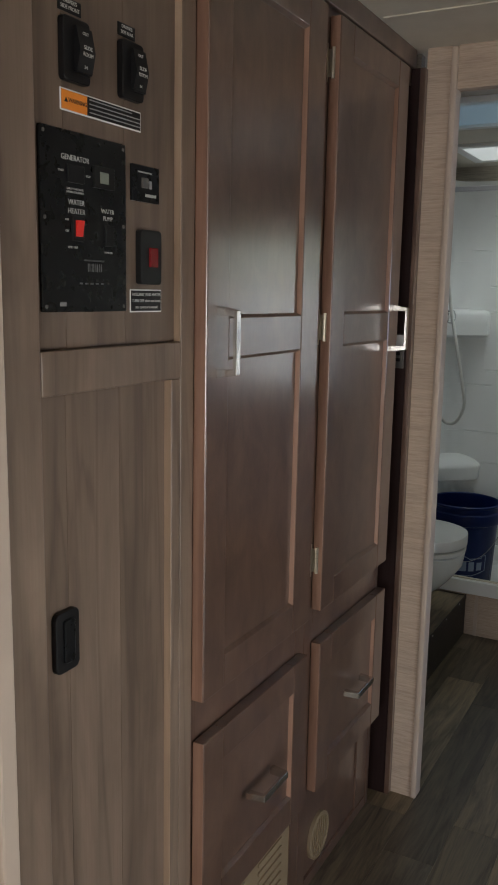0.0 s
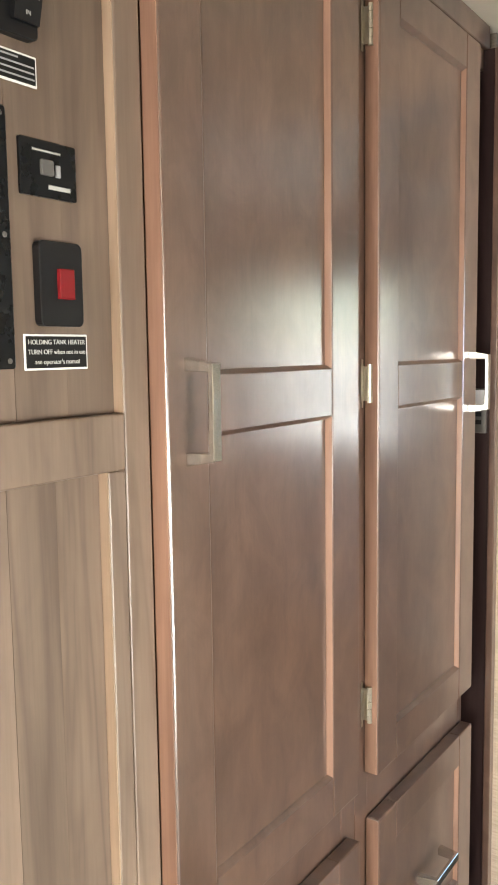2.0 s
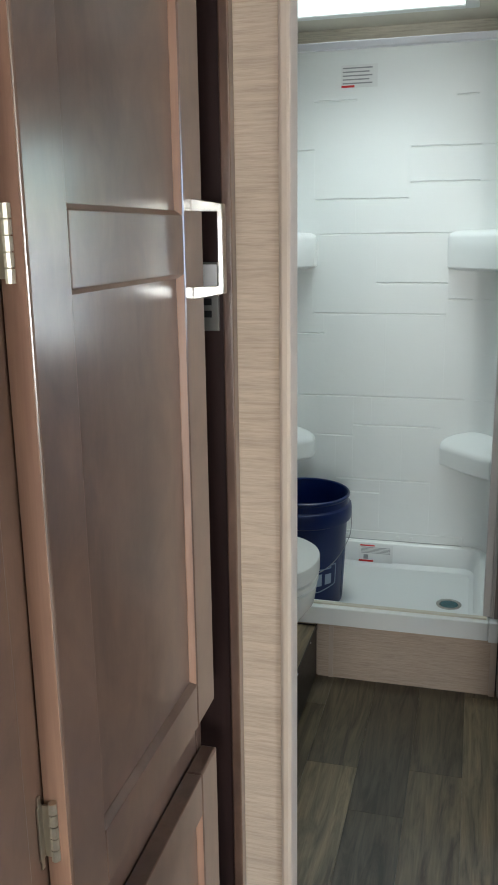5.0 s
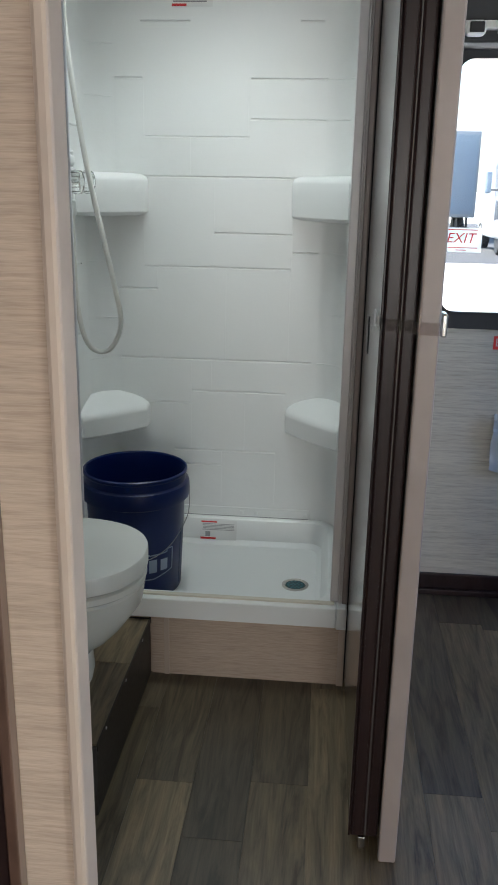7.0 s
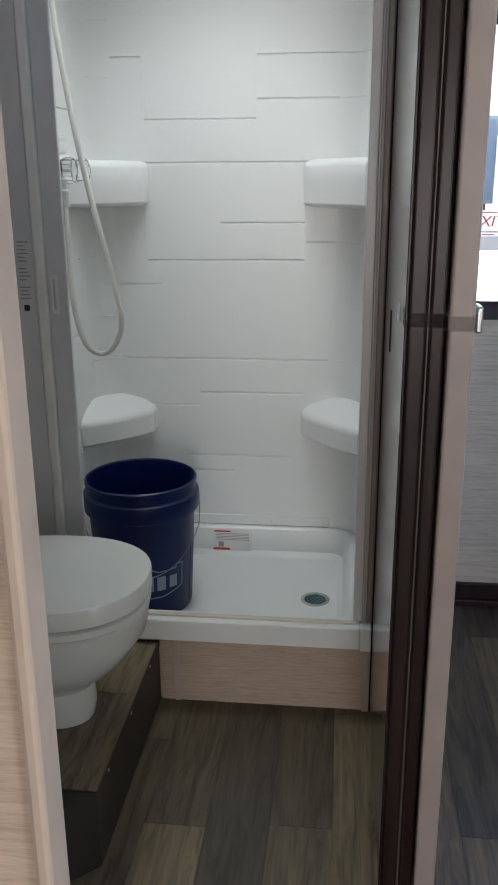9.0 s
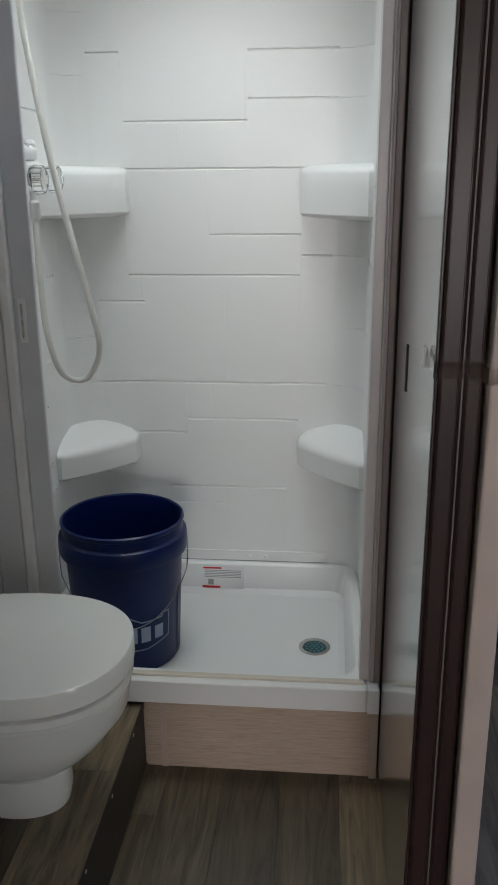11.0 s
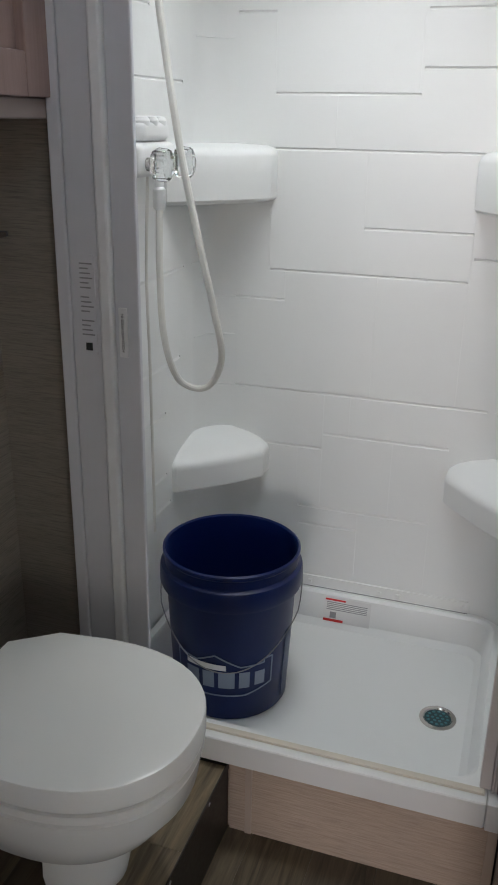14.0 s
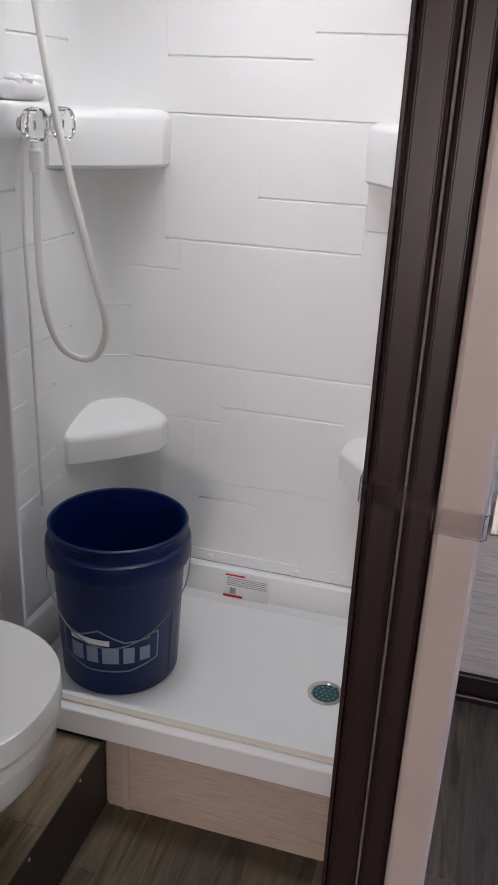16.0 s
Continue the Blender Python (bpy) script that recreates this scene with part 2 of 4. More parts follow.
_b.inputs["Base Color"].default_value = (0.4, 0.42, 0.42, 1)
MIRROR = mm
ASPHALT = plain("asphalt", (0.06, 0.06, 0.065), 0.9, vary=0.2)
CONCRETE = plain("concrete", (0.72, 0.71, 0.68), 0.9, vary=0.06, scale=0.5)
TRUCKW = plain("white_paint", (0.27, 0.28, 0.3), 0.3)
TRUCKB = plain("blue_grey_paint", (0.2, 0.24, 0.29), 0.3)
VINYL = plain("translucent_white_vinyl", (0.9, 0.9, 0.9), 0.85)
VINYL.node_tree.nodes["Principled BSDF"].inputs["Transmission Weight"].default_value = 0.7


# ---- mesh helpers ----
def root_of(ob):
    while ob.parent:
        ob = ob.parent
    return ob.location


def part(name, bm, material, parent=None, label="", smooth=False):
    """One mesh object, drawn in world metres, under a thing or a part."""
    if parent is not None:
        bmesh.ops.translate(bm, verts=bm.verts, vec=-root_of(parent))
    bmesh.ops.recalc_face_normals(bm, faces=bm.faces)
    me = bpy.data.meshes.new(name)
    bm.to_mesh(me)
    bm.free()
    me.materials.append(material)
    if smooth:
        me.shade_smooth()
        me.set_sharp_from_angle(angle=radians(35))
    ob = new(name, me)
    if parent is not None:
        ob.parent = parent
    if label:
        ob["label"] = label
    return ob


def thing(name, at, label, category, group="", kind=""):
    ob = new(name)
    ob.location = at
    ob.empty_display_size = 0.05
    return tagged(ob, label, category, group, kind)


def box(x0, x1, y0, y1, z0, z1, bevel=0.0, bm=None, seg=2):
    bm = bm or bmesh.new()
    m = Matrix.Translation(((x0 + x1) / 2, (y0 + y1) / 2, (z0 + z1) / 2)) @ Matrix.Diagonal((abs(x1 - x0), abs(y1 - y0), abs(z1 - z0), 1))
    made = bmesh.ops.create_cube(bm, size=1, matrix=m)
    if bevel:
        edges = {e for v in made["verts"] for e in v.link_edges}
        bmesh.ops.bevel(bm, geom=list(edges), offset=bevel, segments=seg, affect="EDGES", profile=0.5)
    return bm


def loft(rings, close=True, cap0=True, cap1=True, bm=None):
    """Skin a list of equal-length rings of points."""
    bm = bm or bmesh.new()
    vs = [[bm.verts.new(p) for p in r] for r in rings]
    n = len(vs[0])
    for a, b in zip(vs, vs[1:]):
        for i in range(n if close else n - 1):
            j = (i + 1) % n
            bm.faces.new((a[i], a[j], b[j], b[i]))
    if cap0:
        bm.faces.new(vs[0])
    if cap1:
        bm.faces.new(vs[-1])
    return bm


def lathe(cx, cy, profile, n=48, cap0=True, cap1=True, bm=None):
    rings = [[(cx + r * math.cos(2 * math.pi * i / n), cy + r * math.sin(2 * math.pi * i / n), z) for i in range(n)] for r, z in profile]
    return loft(rings, True, cap0, cap1, bm)


def tube(points, r, n=10, bm=None):
    pts = [Vector(p) for p in points]
    rings, up = [], None
    for i, p in enumerate(pts):
        d = (pts[min(i + 1, len(pts) - 1)] - pts[max(i - 1, 0)]).normalized()
        if up is None:
            up = d.orthogonal().normalized()
        up = (up - d * up.dot(d)).normalized()
        side = d.cross(up)
        rings.append([p + (up * math.cos(2 * math.pi * k / n) + side * math.sin(2 * math.pi * k / n)) * r for k in range(n)])
    return loft(rings, True, True, True, bm)


def spline(points, steps=8):
    pts = [Vector(p) for p in points]
    pts = [pts[0] * 2 - pts[1]] + pts + [pts[-1] * 2 - pts[-2]]
    out = []
    for a, b, c, d in zip(pts, pts[1:], pts[2:], pts[3:]):
        for k in range(steps):
            t = k / steps
            out.append(0.5 * (2 * b + (c - a) * t + (2 * a - 5 * b + 4 * c - d) * t * t + (3 * b - a - 3 * c + d) * t ** 3))
    return out + [pts[-2]]


def rounded(x0, x1, y0, y1, r, z, n=5):
    out = []
    for cx, cy, a in ((x1 - r, y1 - r, 0), (x0 + r, y1 - r, 90), (x0 + r, y0 + r, 180), (x1 - r, y0 + r, 270)):
        for k in range(n + 1):
            t = radians(a + 90 * k / n)
            out.append((cx + r * math.cos(t), cy + r * math.sin(t), z))
    return out


def plate(name, y0, y1, z0, z1, x, depth, r, material, parent, label=""):
    """A rounded plate standing on a wall that faces +x."""
    ring = lambda x_, e: [(x_, p, q) for p, q, _ in rounded(y0 + e, y1 - e, z0 + e, z1 - e, max(r - e, 0.0004), 0, 4)]
    return part(name, loft([ring(x, 0), ring(x + depth - 0.0008, 0), ring(x + depth, 0.0012)]), material, parent, label)


def lettering(text, size, m, material, parent, name="lettering", align="CENTER", extrude=0.0002):
    cu = bpy.data.curves.new("text", "FONT")
    cu.body, cu.size, cu.align_x, cu.align_y, cu.extrude = text, size, align, "CENTER", extrude
    ob = bpy.data.objects.new("text", cu)
    scene.collection.objects.link(ob)
    me = bpy.data.meshes.new_from_object(ob.evaluated_get(bpy.context.evaluated_depsgraph_get()))
    bpy.data.objects.remove(ob)
    me.transform(m)
    bm = bmesh.new()
    bm.from_mesh(me)
    return part(name, bm, material, parent)


def on_cab(y, z, x):
    return pose(x, y, z, 90, 0, 90)


# ---- structure ----
CZ = 2.02
FX, PX, DX, CX = -0.780, -0.7895, -0.755, -0.776   # face frame, sunk panel, door fronts, control frame
floor = tagged(part("floor", box(-1.5, 1.36, -2.5, 4.32, -0.06, -0.004), PLANK), "brown and grey oak-look vinyl plank floor", "floor", kind="structure")
tagged(part("ceiling", box(-1.5, 1.4, -2.5, 4.4, CZ, CZ + 0.05), CEIL), "cream ceiling panels with flat joint strips", "ceiling", kind="structure")
for y in (1.36, 2.0):
    tagged(part("trim", box(-0.76, 1.3, y - 0.012, y + 0.012, CZ - 0.004, CZ - 0.0005, 0.0015), CEIL), "flat cream ceiling joint strip", "trim", kind="structure")
wall_w = tagged(part("wall_west", box(-0.9, -0.79, -2.5, 0.795, 0, CZ), PAPER), "beige woven wallcovering wall", "wall", kind="structure")
tagged(part("trim", box(-0.80, -0.772, 0.795, 0.8255, 0, CZ, 0.004), CREAM), "cream corner trim beside the cabinets", "trim", kind="structure")
# rear wall with the window opening
WX0, WX1, WZ0, WZ1 = -0.064, 1.02, 0.955, 1.69
bm = box(-0.2205, WX0, 4.16, 4.22, 0, CZ)
box(WX1, 1.30, 4.16, 4.22, 0, CZ, bm=bm)
box(WX0, WX1, 4.16, 4.22, 0, WZ0, bm=bm)
box(WX0, WX1, 4.16, 4.22, WZ1, CZ, bm=bm)
box(-1.45, -0.2205, 4.25, 4.30, 0, CZ, bm=bm)
box(-0.2525, -0.2205, 4.16, 4.25, 0, CZ, bm=bm)
tagged(part("wall_north", bm, PAPER2), "grey-beige woven wallcovering wall under the window", "wall", kind="structure")
bm = box(1.30, 1.36, -2.5, 0.7, 0, CZ)
box(1.30, 1.36, 1.5, 2.5, 0, CZ, bm=bm)
box(1.30, 1.36, 0.7, 1.5, 0, 0.1, bm=bm)
box(1.30, 1.36, 0.7, 1.5, 1.2, CZ, bm=bm)
box(1.30, 1.36, 3.5, 4.22, 0, CZ, bm=bm)
box(1.30, 1.36, 2.5, 3.5, 0, 1.0, bm=bm)
box(1.30, 1.36, 2.5, 3.5, 1.7, CZ, bm=bm)
tagged(part("wall_east", bm, PAPER2), "grey-beige woven wallcovering wall", "wall", kind="structure")
bm = box(-0.9, -0.45, -2.5, -2.44, 0, CZ)
box(1.15, 1.30, -2.5, -2.44, 0, CZ, bm=bm)
box(-0.45, 1.15, -2.5, -2.44, 0, 0.55, bm=bm)
box(-0.45, 1.15, -2.5, -2.44, 1.55, CZ, bm=bm)
tagged(part("wall_south", bm, PAPER2), "plain wall around the front opening", "wall", kind="structure")
# added out of view to cut the front light from the aisle
tagged(part("wall_aisle", box(0.12, 1.30, 2.38, 2.43, 0, CZ), PAPER2), "unseen wall added to keep front light off the aisle floor", "wall", kind="structure")
bb = thing("baseboard", (0.5, 4.15, 0), "dark brown baseboard with a rounded lip", "baseboard", kind="structure")
part("board", box(-0.2195, 1.3, 4.144, 4.16, 0.0, 0.072, 0.003), DOORDARK, bb)
part("lip", box(-0.2195, 1.3, 4.13, 4.143, 0.0, 0.022, 0.005), DOORDARK, bb)
# bathroom partitions
tagged(part("wall_partition", box(-0.742, -0.6805, 2.27, 2.305, 0, CZ), PAPER), "narrow beige grasscloth wall end beside the bathroom door", "wall", kind="structure")
tagged(part("trim", box(-0.680, -0.6635, 2.263, 2.312, 0, CZ - 0.002, 0.005), CREAM), "rounded cream corner trim on the wall end", "trim", kind="structure")
tagged(part("wall_header", box(-0.663, -0.19, 2.27, 2.305, 1.918, CZ), PAPER), "beige grasscloth header above the bathroom door", "wall", kind="structure")
tagged(part("wall_bath_east", box(-0.2525, -0.2205, 2.925, 4.16, 0, CZ), PAPER2), "thin wall between bathroom and rear aisle", "wall", kind="structure")
tagged(part("trim", box(-0.2545, -0.2185, 2.905, 2.9245, 0, CZ, 0.004), CAPM), "cream end cap of the thin bathroom wall", "trim", kind="structure")
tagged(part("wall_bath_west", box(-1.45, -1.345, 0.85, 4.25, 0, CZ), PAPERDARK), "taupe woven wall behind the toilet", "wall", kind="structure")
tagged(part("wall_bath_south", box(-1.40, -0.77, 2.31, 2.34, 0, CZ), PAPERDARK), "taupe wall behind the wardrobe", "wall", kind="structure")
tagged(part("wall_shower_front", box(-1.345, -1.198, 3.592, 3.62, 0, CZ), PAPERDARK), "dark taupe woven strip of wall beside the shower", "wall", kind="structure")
tagged(part("trim", box(-1.198, -1.1735, 3.566, 3.625, 0, CZ, 0.003), ALU), "pale trim strip beside the shower screen", "trim", kind="structure")


# ---- cabinets ----
def front(parent, name, label, y0, y1, z0, z1, fields, border, handle=None, hinges=(), far=None):
    """A framed front: stiles, rails and sunk fields. fields: list of (z0, z1)."""
    slab = part(name, box(FX + 0.0015, FX + 0.012, y0 + 0.002, y1 - 0.002, z0 + 0.002, z1 - 0.002), DARK, parent, label)
    a, b = y0 + border, y1 - (far or border)
    part("stile", box(FX + 0.0015, DX, y0, a, z0, z1, 0.003), DARK, slab)
    part("stile", box(FX + 0.0015, DX, b, y1, z0, z1, 0.003), DARK, slab)
    part("edge_band", box(FX + 0.002, DX - 0.002, y0 - 0.0008, y0 + 0.001, z0 + 0.002, z1 - 0.002), EDGELIT, slab, "door edge coloured lighter as if lit")
    cuts = [z0] + [z for f in fields for z in f] + [z1]
    for r0, r1 in zip(cuts[::2], cuts[1::2]):
        part("rail", box(FX + 0.0015, DX - 0.0004, a + 0.0003, b - 0.0003, r0, r1, 0.0015), DARK, slab)
    for f0, f1 in fields:
        part("panel", box(FX + 0.0015, DX - 0.009, a, b, f0, f1), DARK, slab)
        w, d = 0.005, 0.008
        sides = [(a, f0, a, f1, w, 0), (b, f0, b, f1, -w, 0), (a, f0, b, f0, 0, w), (a, f1, b, f1, 0, -w)]
        for k, (u0, v0, u1, v1, du, dv) in enumerate(sides):
            bm = bmesh.new()
            q = [(DX - 0.0012, u0, v0), (DX - 0.0012, u1, v1), (DX - d, u1 + du, v1 + dv), (DX - d, u0 + du, v0 + dv)]
            bm.faces.new([bm.verts.new(p) for p in q])
            ret = bmesh.ops.extrude_face_region(bm, geom=bm.faces[:])
            bmesh.ops.translate(bm, verts=[v for v in ret["geom"] if isinstance(v, bmesh.types.BMVert)], vec=(-0.002, 0, 0))
            # upright mouldings get the lit colour, level ones stay dark
            part("moulding", bm, EDGELIT if k < 2 else DARK, slab, "chamfered moulding coloured lighter as if lit" if k < 2 else "")
    if handle:
        pull(slab, *handle)
    for z in hinges:
        hinge(slab, y0, z)
    return slab


def pull(parent, y, z, upright):
    """A squared nickel bow pull with slanting feet."""
    h, lean, out, w, th = 0.0545, 0.003, 0.038, 0.0072, 0.0065
    path = [(-h - 0.004, 0), (-h + lean, out), (h - lean, out), (h + 0.004, 0)]
    rings = []
    n = len(path)
    for i, (s, o) in enumerate(path):
        inner = [(-h + 0.011, 0), (-h + lean + 0.009, out - th), (h - lean - 0.009, out - th), (h - 0.011, 0)][i]
        ring = []
        for (ss, oo), ww in (((s, o), -w), ((s, o), w), (inner, w), (inner, -w)):
            ring.append((DX + oo, y + ww, z + ss) if upright else (DX + oo, y + ss, z + ww))
        rings.append(ring)
    bm = loft(rings)
    bmesh.ops.recalc_face_normals(bm, faces=bm.faces)
    bmesh.ops.bevel(bm, geom=bm.edges[:], offset=0.0009, segments=1, affect="EDGES")
    part("handle", bm, CHROME, parent, "brushed nickel bow pull")


def hinge(parent, y, z):
    bm = box(FX + 0.0005, FX + 0.0025, y - 0.013, y - 0.004, z - 0.027, z + 0.027, 0.0008)
    for s in (-0.031, 0.031):
        box(FX + 0.0005, FX + 0.002, y - 0.011, y - 0.006, z + s - 0.006, z + s + 0.006, 0.0006, bm)
    for k in range(5):
        zz = z - 0.024 + k * 0.012
        r = 0.004
        bm2 = [(FX + 0.012 + r * math.cos(t * math.pi / 4), y - 0.004 + r * math.sin(t * math.pi / 4)) for t in range(8)]
        loft([[(p, q, zz - 0.0054) for p, q in bm2], [(p, q, zz + 0.0054) for p, q in bm2]], bm=bm)
    box(FX + 0.0025, FX + 0.014, y - 0.0055, y - 0.003, z - 0.026, z + 0.026, 0, bm)
    part("hinge", bm, BRASS, parent, "nickel butt hinge")


# control cabinet: sunk laminate field with stiles and a rail
ctl = thing("control_cabinet", (-1.0, 1.03, 0), "walnut laminate tall cabinet with sunk control panel", "cabinet")
part("body", box(-1.28, PX - 0.001, 0.83, 1.232, 0.0, CZ - 0.003), LAMI, ctl)
part("stile", box(PX - 0.0005, CX, 0.826, 0.889, 0, CZ - 0.003, 0.002), LAMI, ctl)
part("stile", box(PX - 0.0005, CX, 1.205, 1.243, 0, CZ - 0.003, 0.002), LAMI, ctl)
part("stile", box(PX - 0.0005, CX - 0.0005, 1.180, 1.2045, 0, 1.279, 0.002), LAMI, ctl)
# pale strips put the light on the stile edges into their colour
part("edge_strip", box(PX - 0.0004, CX - 0.0012, 1.1788, 1.1802, 0, 1.2785), TAN, ctl, "wood stile edge coloured pale as if lit")
part("edge_strip", box(PX - 0.0004, CX - 0.0012, 1.2038, 1.2052, 1.337, CZ - 0.004), TAN, ctl, "wood stile edge coloured pale as if lit")
part("rail", box(PX - 0.0005, CX + 0.0005, 0.8895, 1.2045, 1.279, 1.336, 0.002), LAMI, ctl)
for i in range(5):
    y0 = 0.8895 + i * 0.0578
    part("plank", box(PX - 0.0004, PX + 0.0006 + 0.0003 * (i % 2), y0, y0 + 0.0574, 0.001, 1.278), LAMI2, ctl)
for i in range(5):
    y0 = 0.8895 + i * 0.0629
    part("plank", box(PX - 0.0004, PX + 0.0006 + 0.0003 * (i % 2), y0, y0 + 0.0625, 1.337, CZ - 0.004), LAMI2, ctl)
XS = PX + 0.0012


def wardrobe(name, label, y0, y1, yd0, yd1, hand_y, dh_y, hinges, far=None):
    c = thing(name, (-1.0, (y0 + y1) / 2, 0), label, "wardrobe")
    part("body", box(-1.28, FX - 0.02, y0 + 0.001, y1 - 0.001, 0, CZ - 0.003), DARK, c)
    part("frame_stile", box(FX - 0.02, FX, y0 + 0.0003, yd0 + 0.012, 0, CZ - 0.003, 0.001), DARK, c)
    part("frame_stile", box(FX - 0.02, FX, yd1 - 0.012, y1 - 0.0003, 0, CZ - 0.003, 0.001), DARK, c)
    for r0, r1 in ((0.0, 0.03), (0.255, 0.285), (0.62, 0.75), (1.93, CZ - 0.003)):
        part("frame_rail", box(FX - 0.0195, FX - 0.0003, yd0 + 0.0125, yd1 - 0.0125, r0, r1, 0.001), DARK, c)
    front(c, "door", "tall two-panel dark wood door", yd0, yd1, 0.718, 1.958, [(0.78, 1.306), (1.372, 1.897)], 0.072, (hand_y, 1.333, True), hinges, far)
    front(c, "drawer_front", "dark wood drawer front", yd0 + 0.006, yd1 + 0.004, 0.272, 0.640, [(0.335, 0.578)], 0.068, (dh_y, 0.455, False))
    return c


w1 = wardrobe("wardrobe", "dark espresso wardrobe with long door and drawer", 1.2435, 1.715, 1.247, 1.682, 1.283, 1.468, (), 0.081)
w2 = wardrobe("wardrobe", "dark espresso wardrobe beside the bathroom wall end", 1.7155, 2.188, 1.747, 2.178, 2.142, 1.962, (0.835, 1.345, 1.868))
# kick grille and duct under the drawers
part("kick_panel", box(FX - 0.0195, FX - 0.002, 1.26, 1.70, 0.031, 0.254, 0.001), BEIGE, w1, "beige louvred furnace grille")
grille = w1.children[-1]
for k in range(9):
    for yy in (1.35, 1.52):
        part("slat", box(FX - 0.003, FX + 0.0015, yy, yy + 0.11, 0.05 + k * 0.021, 0.05 + k * 0.021 + 0.009, 0.001), BEIGE, grille)
part("kick_panel", box(FX - 0.0195, FX - 0.006, 1.76, 2.165, 0.031, 0.254, 0.001), DARK, w2)
part("stile", box(FX - 0.006, FX - 0.001, 2.09, 2.165, 0.031, 0.254, 0.001), DARK, w2)
bm = bmesh.new()
duct = [(0.058, FX - 0.0055), (0.058, FX + 0.003), (0.05, FX + 0.005), (0.048, FX + 0.001)]
loft([[(x, 1.84 + r * math.cos(t * math.pi / 16), 0.105 + r * math.sin(t * math.pi / 16)) for t in range(32)] for r, x in duct], bm=bm)
reg = part("duct_register", bm, BEIGE, w2, "round tan duct register", True)
for k in range(7):
    yy = 1.80 + k * 0.0133
    hh = math.sqrt(max(0.0, 0.047 ** 2 - (yy - 1.84) ** 2))
    part("slat", box(FX + 0.0012, FX + 0.004, yy - 0.0022, yy + 0.0022, 0.105 - hh, 0.105 + hh), BEIGE, reg)
crown = tagged(part("trim", box(FX + 0.0005, FX + 0.012, 0.845, 2.268, 1.972, CZ - 0.001, 0.003), DARK), "dark crown strip between cabinets and ceiling", "trim", kind="structure")
# jamb of the door pocket beside the wardrobe; dark colours hold the pocket's shade
pk = thing("door_jamb", (-0.8, 2.24, 0), "shade-dark door pocket jamb with grey latch plate", "door frame", kind="structure")
part("jamb", box(-0.95, -0.7525, 2.25, 2.269, 0, 1.971), DOORDARK, pk)
part("face_strip", box(-0.752, -0.738, 2.247, 2.269, 0, 1.971, 0.002), DARK, pk)
part("head", box(-0.95, -0.775, 2.1885, 2.2495, 1.932, 1.971), DARK, pk)
# black sheet painted in for the unlit depth of the pocket
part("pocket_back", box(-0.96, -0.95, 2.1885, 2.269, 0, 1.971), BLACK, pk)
part("latch_plate", box(-0.797, -0.757, 2.243, 2.2495, 1.225, 1.315, 0.001), GREYP, pk, "grey latch plate with slots")
for z in (1.243, 1.259):
    part("slot", box(-0.784, -0.766, 2.2422, 2.2429, z, z + 0.009), BLACK, pk)
part("upper_plate", box(-0.782, -0.758, 2.2418, 2.2429, 1.28, 1.312, 0.0004), ALU, pk, "bright metal cover")
part("strike", box(-0.842, -0.818, 2.236, 2.2495, 1.07, 1.125, 0.002), ALU, pk, "small metal strike")
part("strike_roller", box(-0.837, -0.823, 2.231, 2.2355, 1.085, 1.107, 0.002), BLACK, pk)

# ---- controls on the control cabinet ----
def rocker(name, y0, y1, z0, z1, label, red):
    s = thing(name, (XS, (y0 + y1) / 2, z0), label, "switch")
    plate("bezel", y0, y1, z0, z1, XS, 0.009, 0.006, BLACK, s)
    cy, w, h = (y0 + y1) / 2, (y1 - y0), (z1 - z0)
    if red:
        plate("rocker", cy - w * 0.12, cy + w * 0.24, z0 + h * 0.32, z0 + h * 0.68, XS + 0.009, 0.004, 0.001, RED, s, "red rocker")
    else:
        yy0, yy1, za, zb, zm = cy - w * 0.12, y1 - w * 0.04, z0 + h * 0.16, z1 - h * 0.12, (z0 + z1) / 2
        sec = [(XS + 0.009, za), (XS + 0.013, za), (XS + 0.019, zm), (XS + 0.013, zb), (XS + 0.009, zb)]
        part("rocker", loft([[(x, yy0, z) for x, z in sec], [(x, yy1, z) for x, z in sec]]), BLACK, s)
        for txt, z, size, x in (("OUT", zb - 0.008, 0.0055, XS + 0.0155), ("SLIDE", zm + 0.0035, 0.0065, XS + 0.0194), ("ROOM", zm - 0.0045, 0.0065, XS + 0.0194), ("IN", za + 0.007, 0.0055, XS + 0.0155)):
            lettering(txt, size, on_cab((yy0 + yy1) / 2, z, x), INK, s)
    return s


rocker("slide_switch", 0.946, 0.997, 1.667, 1.742, "black slide room rocker switch", False)
rocker("slide_switch", 1.064, 1.113, 1.669, 1.744, "black slide room rocker switch", False)
rocker("tank_heater_switch", 1.104, 1.157, 1.422, 1.499, "black switch with red rocker", True)


def sign(name, y0, y1, z0, z1, label, base, lines, border=None):
    s = thing(name, (XS, (y0 + y1) / 2, z0), label, "label")
    if border:
        plate("border", y0, y1, z0, z1, XS, 0.0009, 0.001, border, s)
        y0, y1, z0, z1 = y0 + 0.0015, y1 - 0.0015, z0 + 0.0015, z1 - 0.0015
    plate("sheet", y0, y1, z0, z1, XS, 0.0014, 0.001, base, s)
    for txt, y, z, size, col in lines:
        lettering(txt, size, on_cab(y, z, XS + 0.0016), col, s)
    return s


sign("switch_label", 0.946, 0.990, 1.748, 1.765, "small black label with white words", BLACK, [("DRIVER'S", 0.968, 1.7605, 0.0065, INK), ("SIDE FRONT", 0.968, 1.7535, 0.0065, INK)])
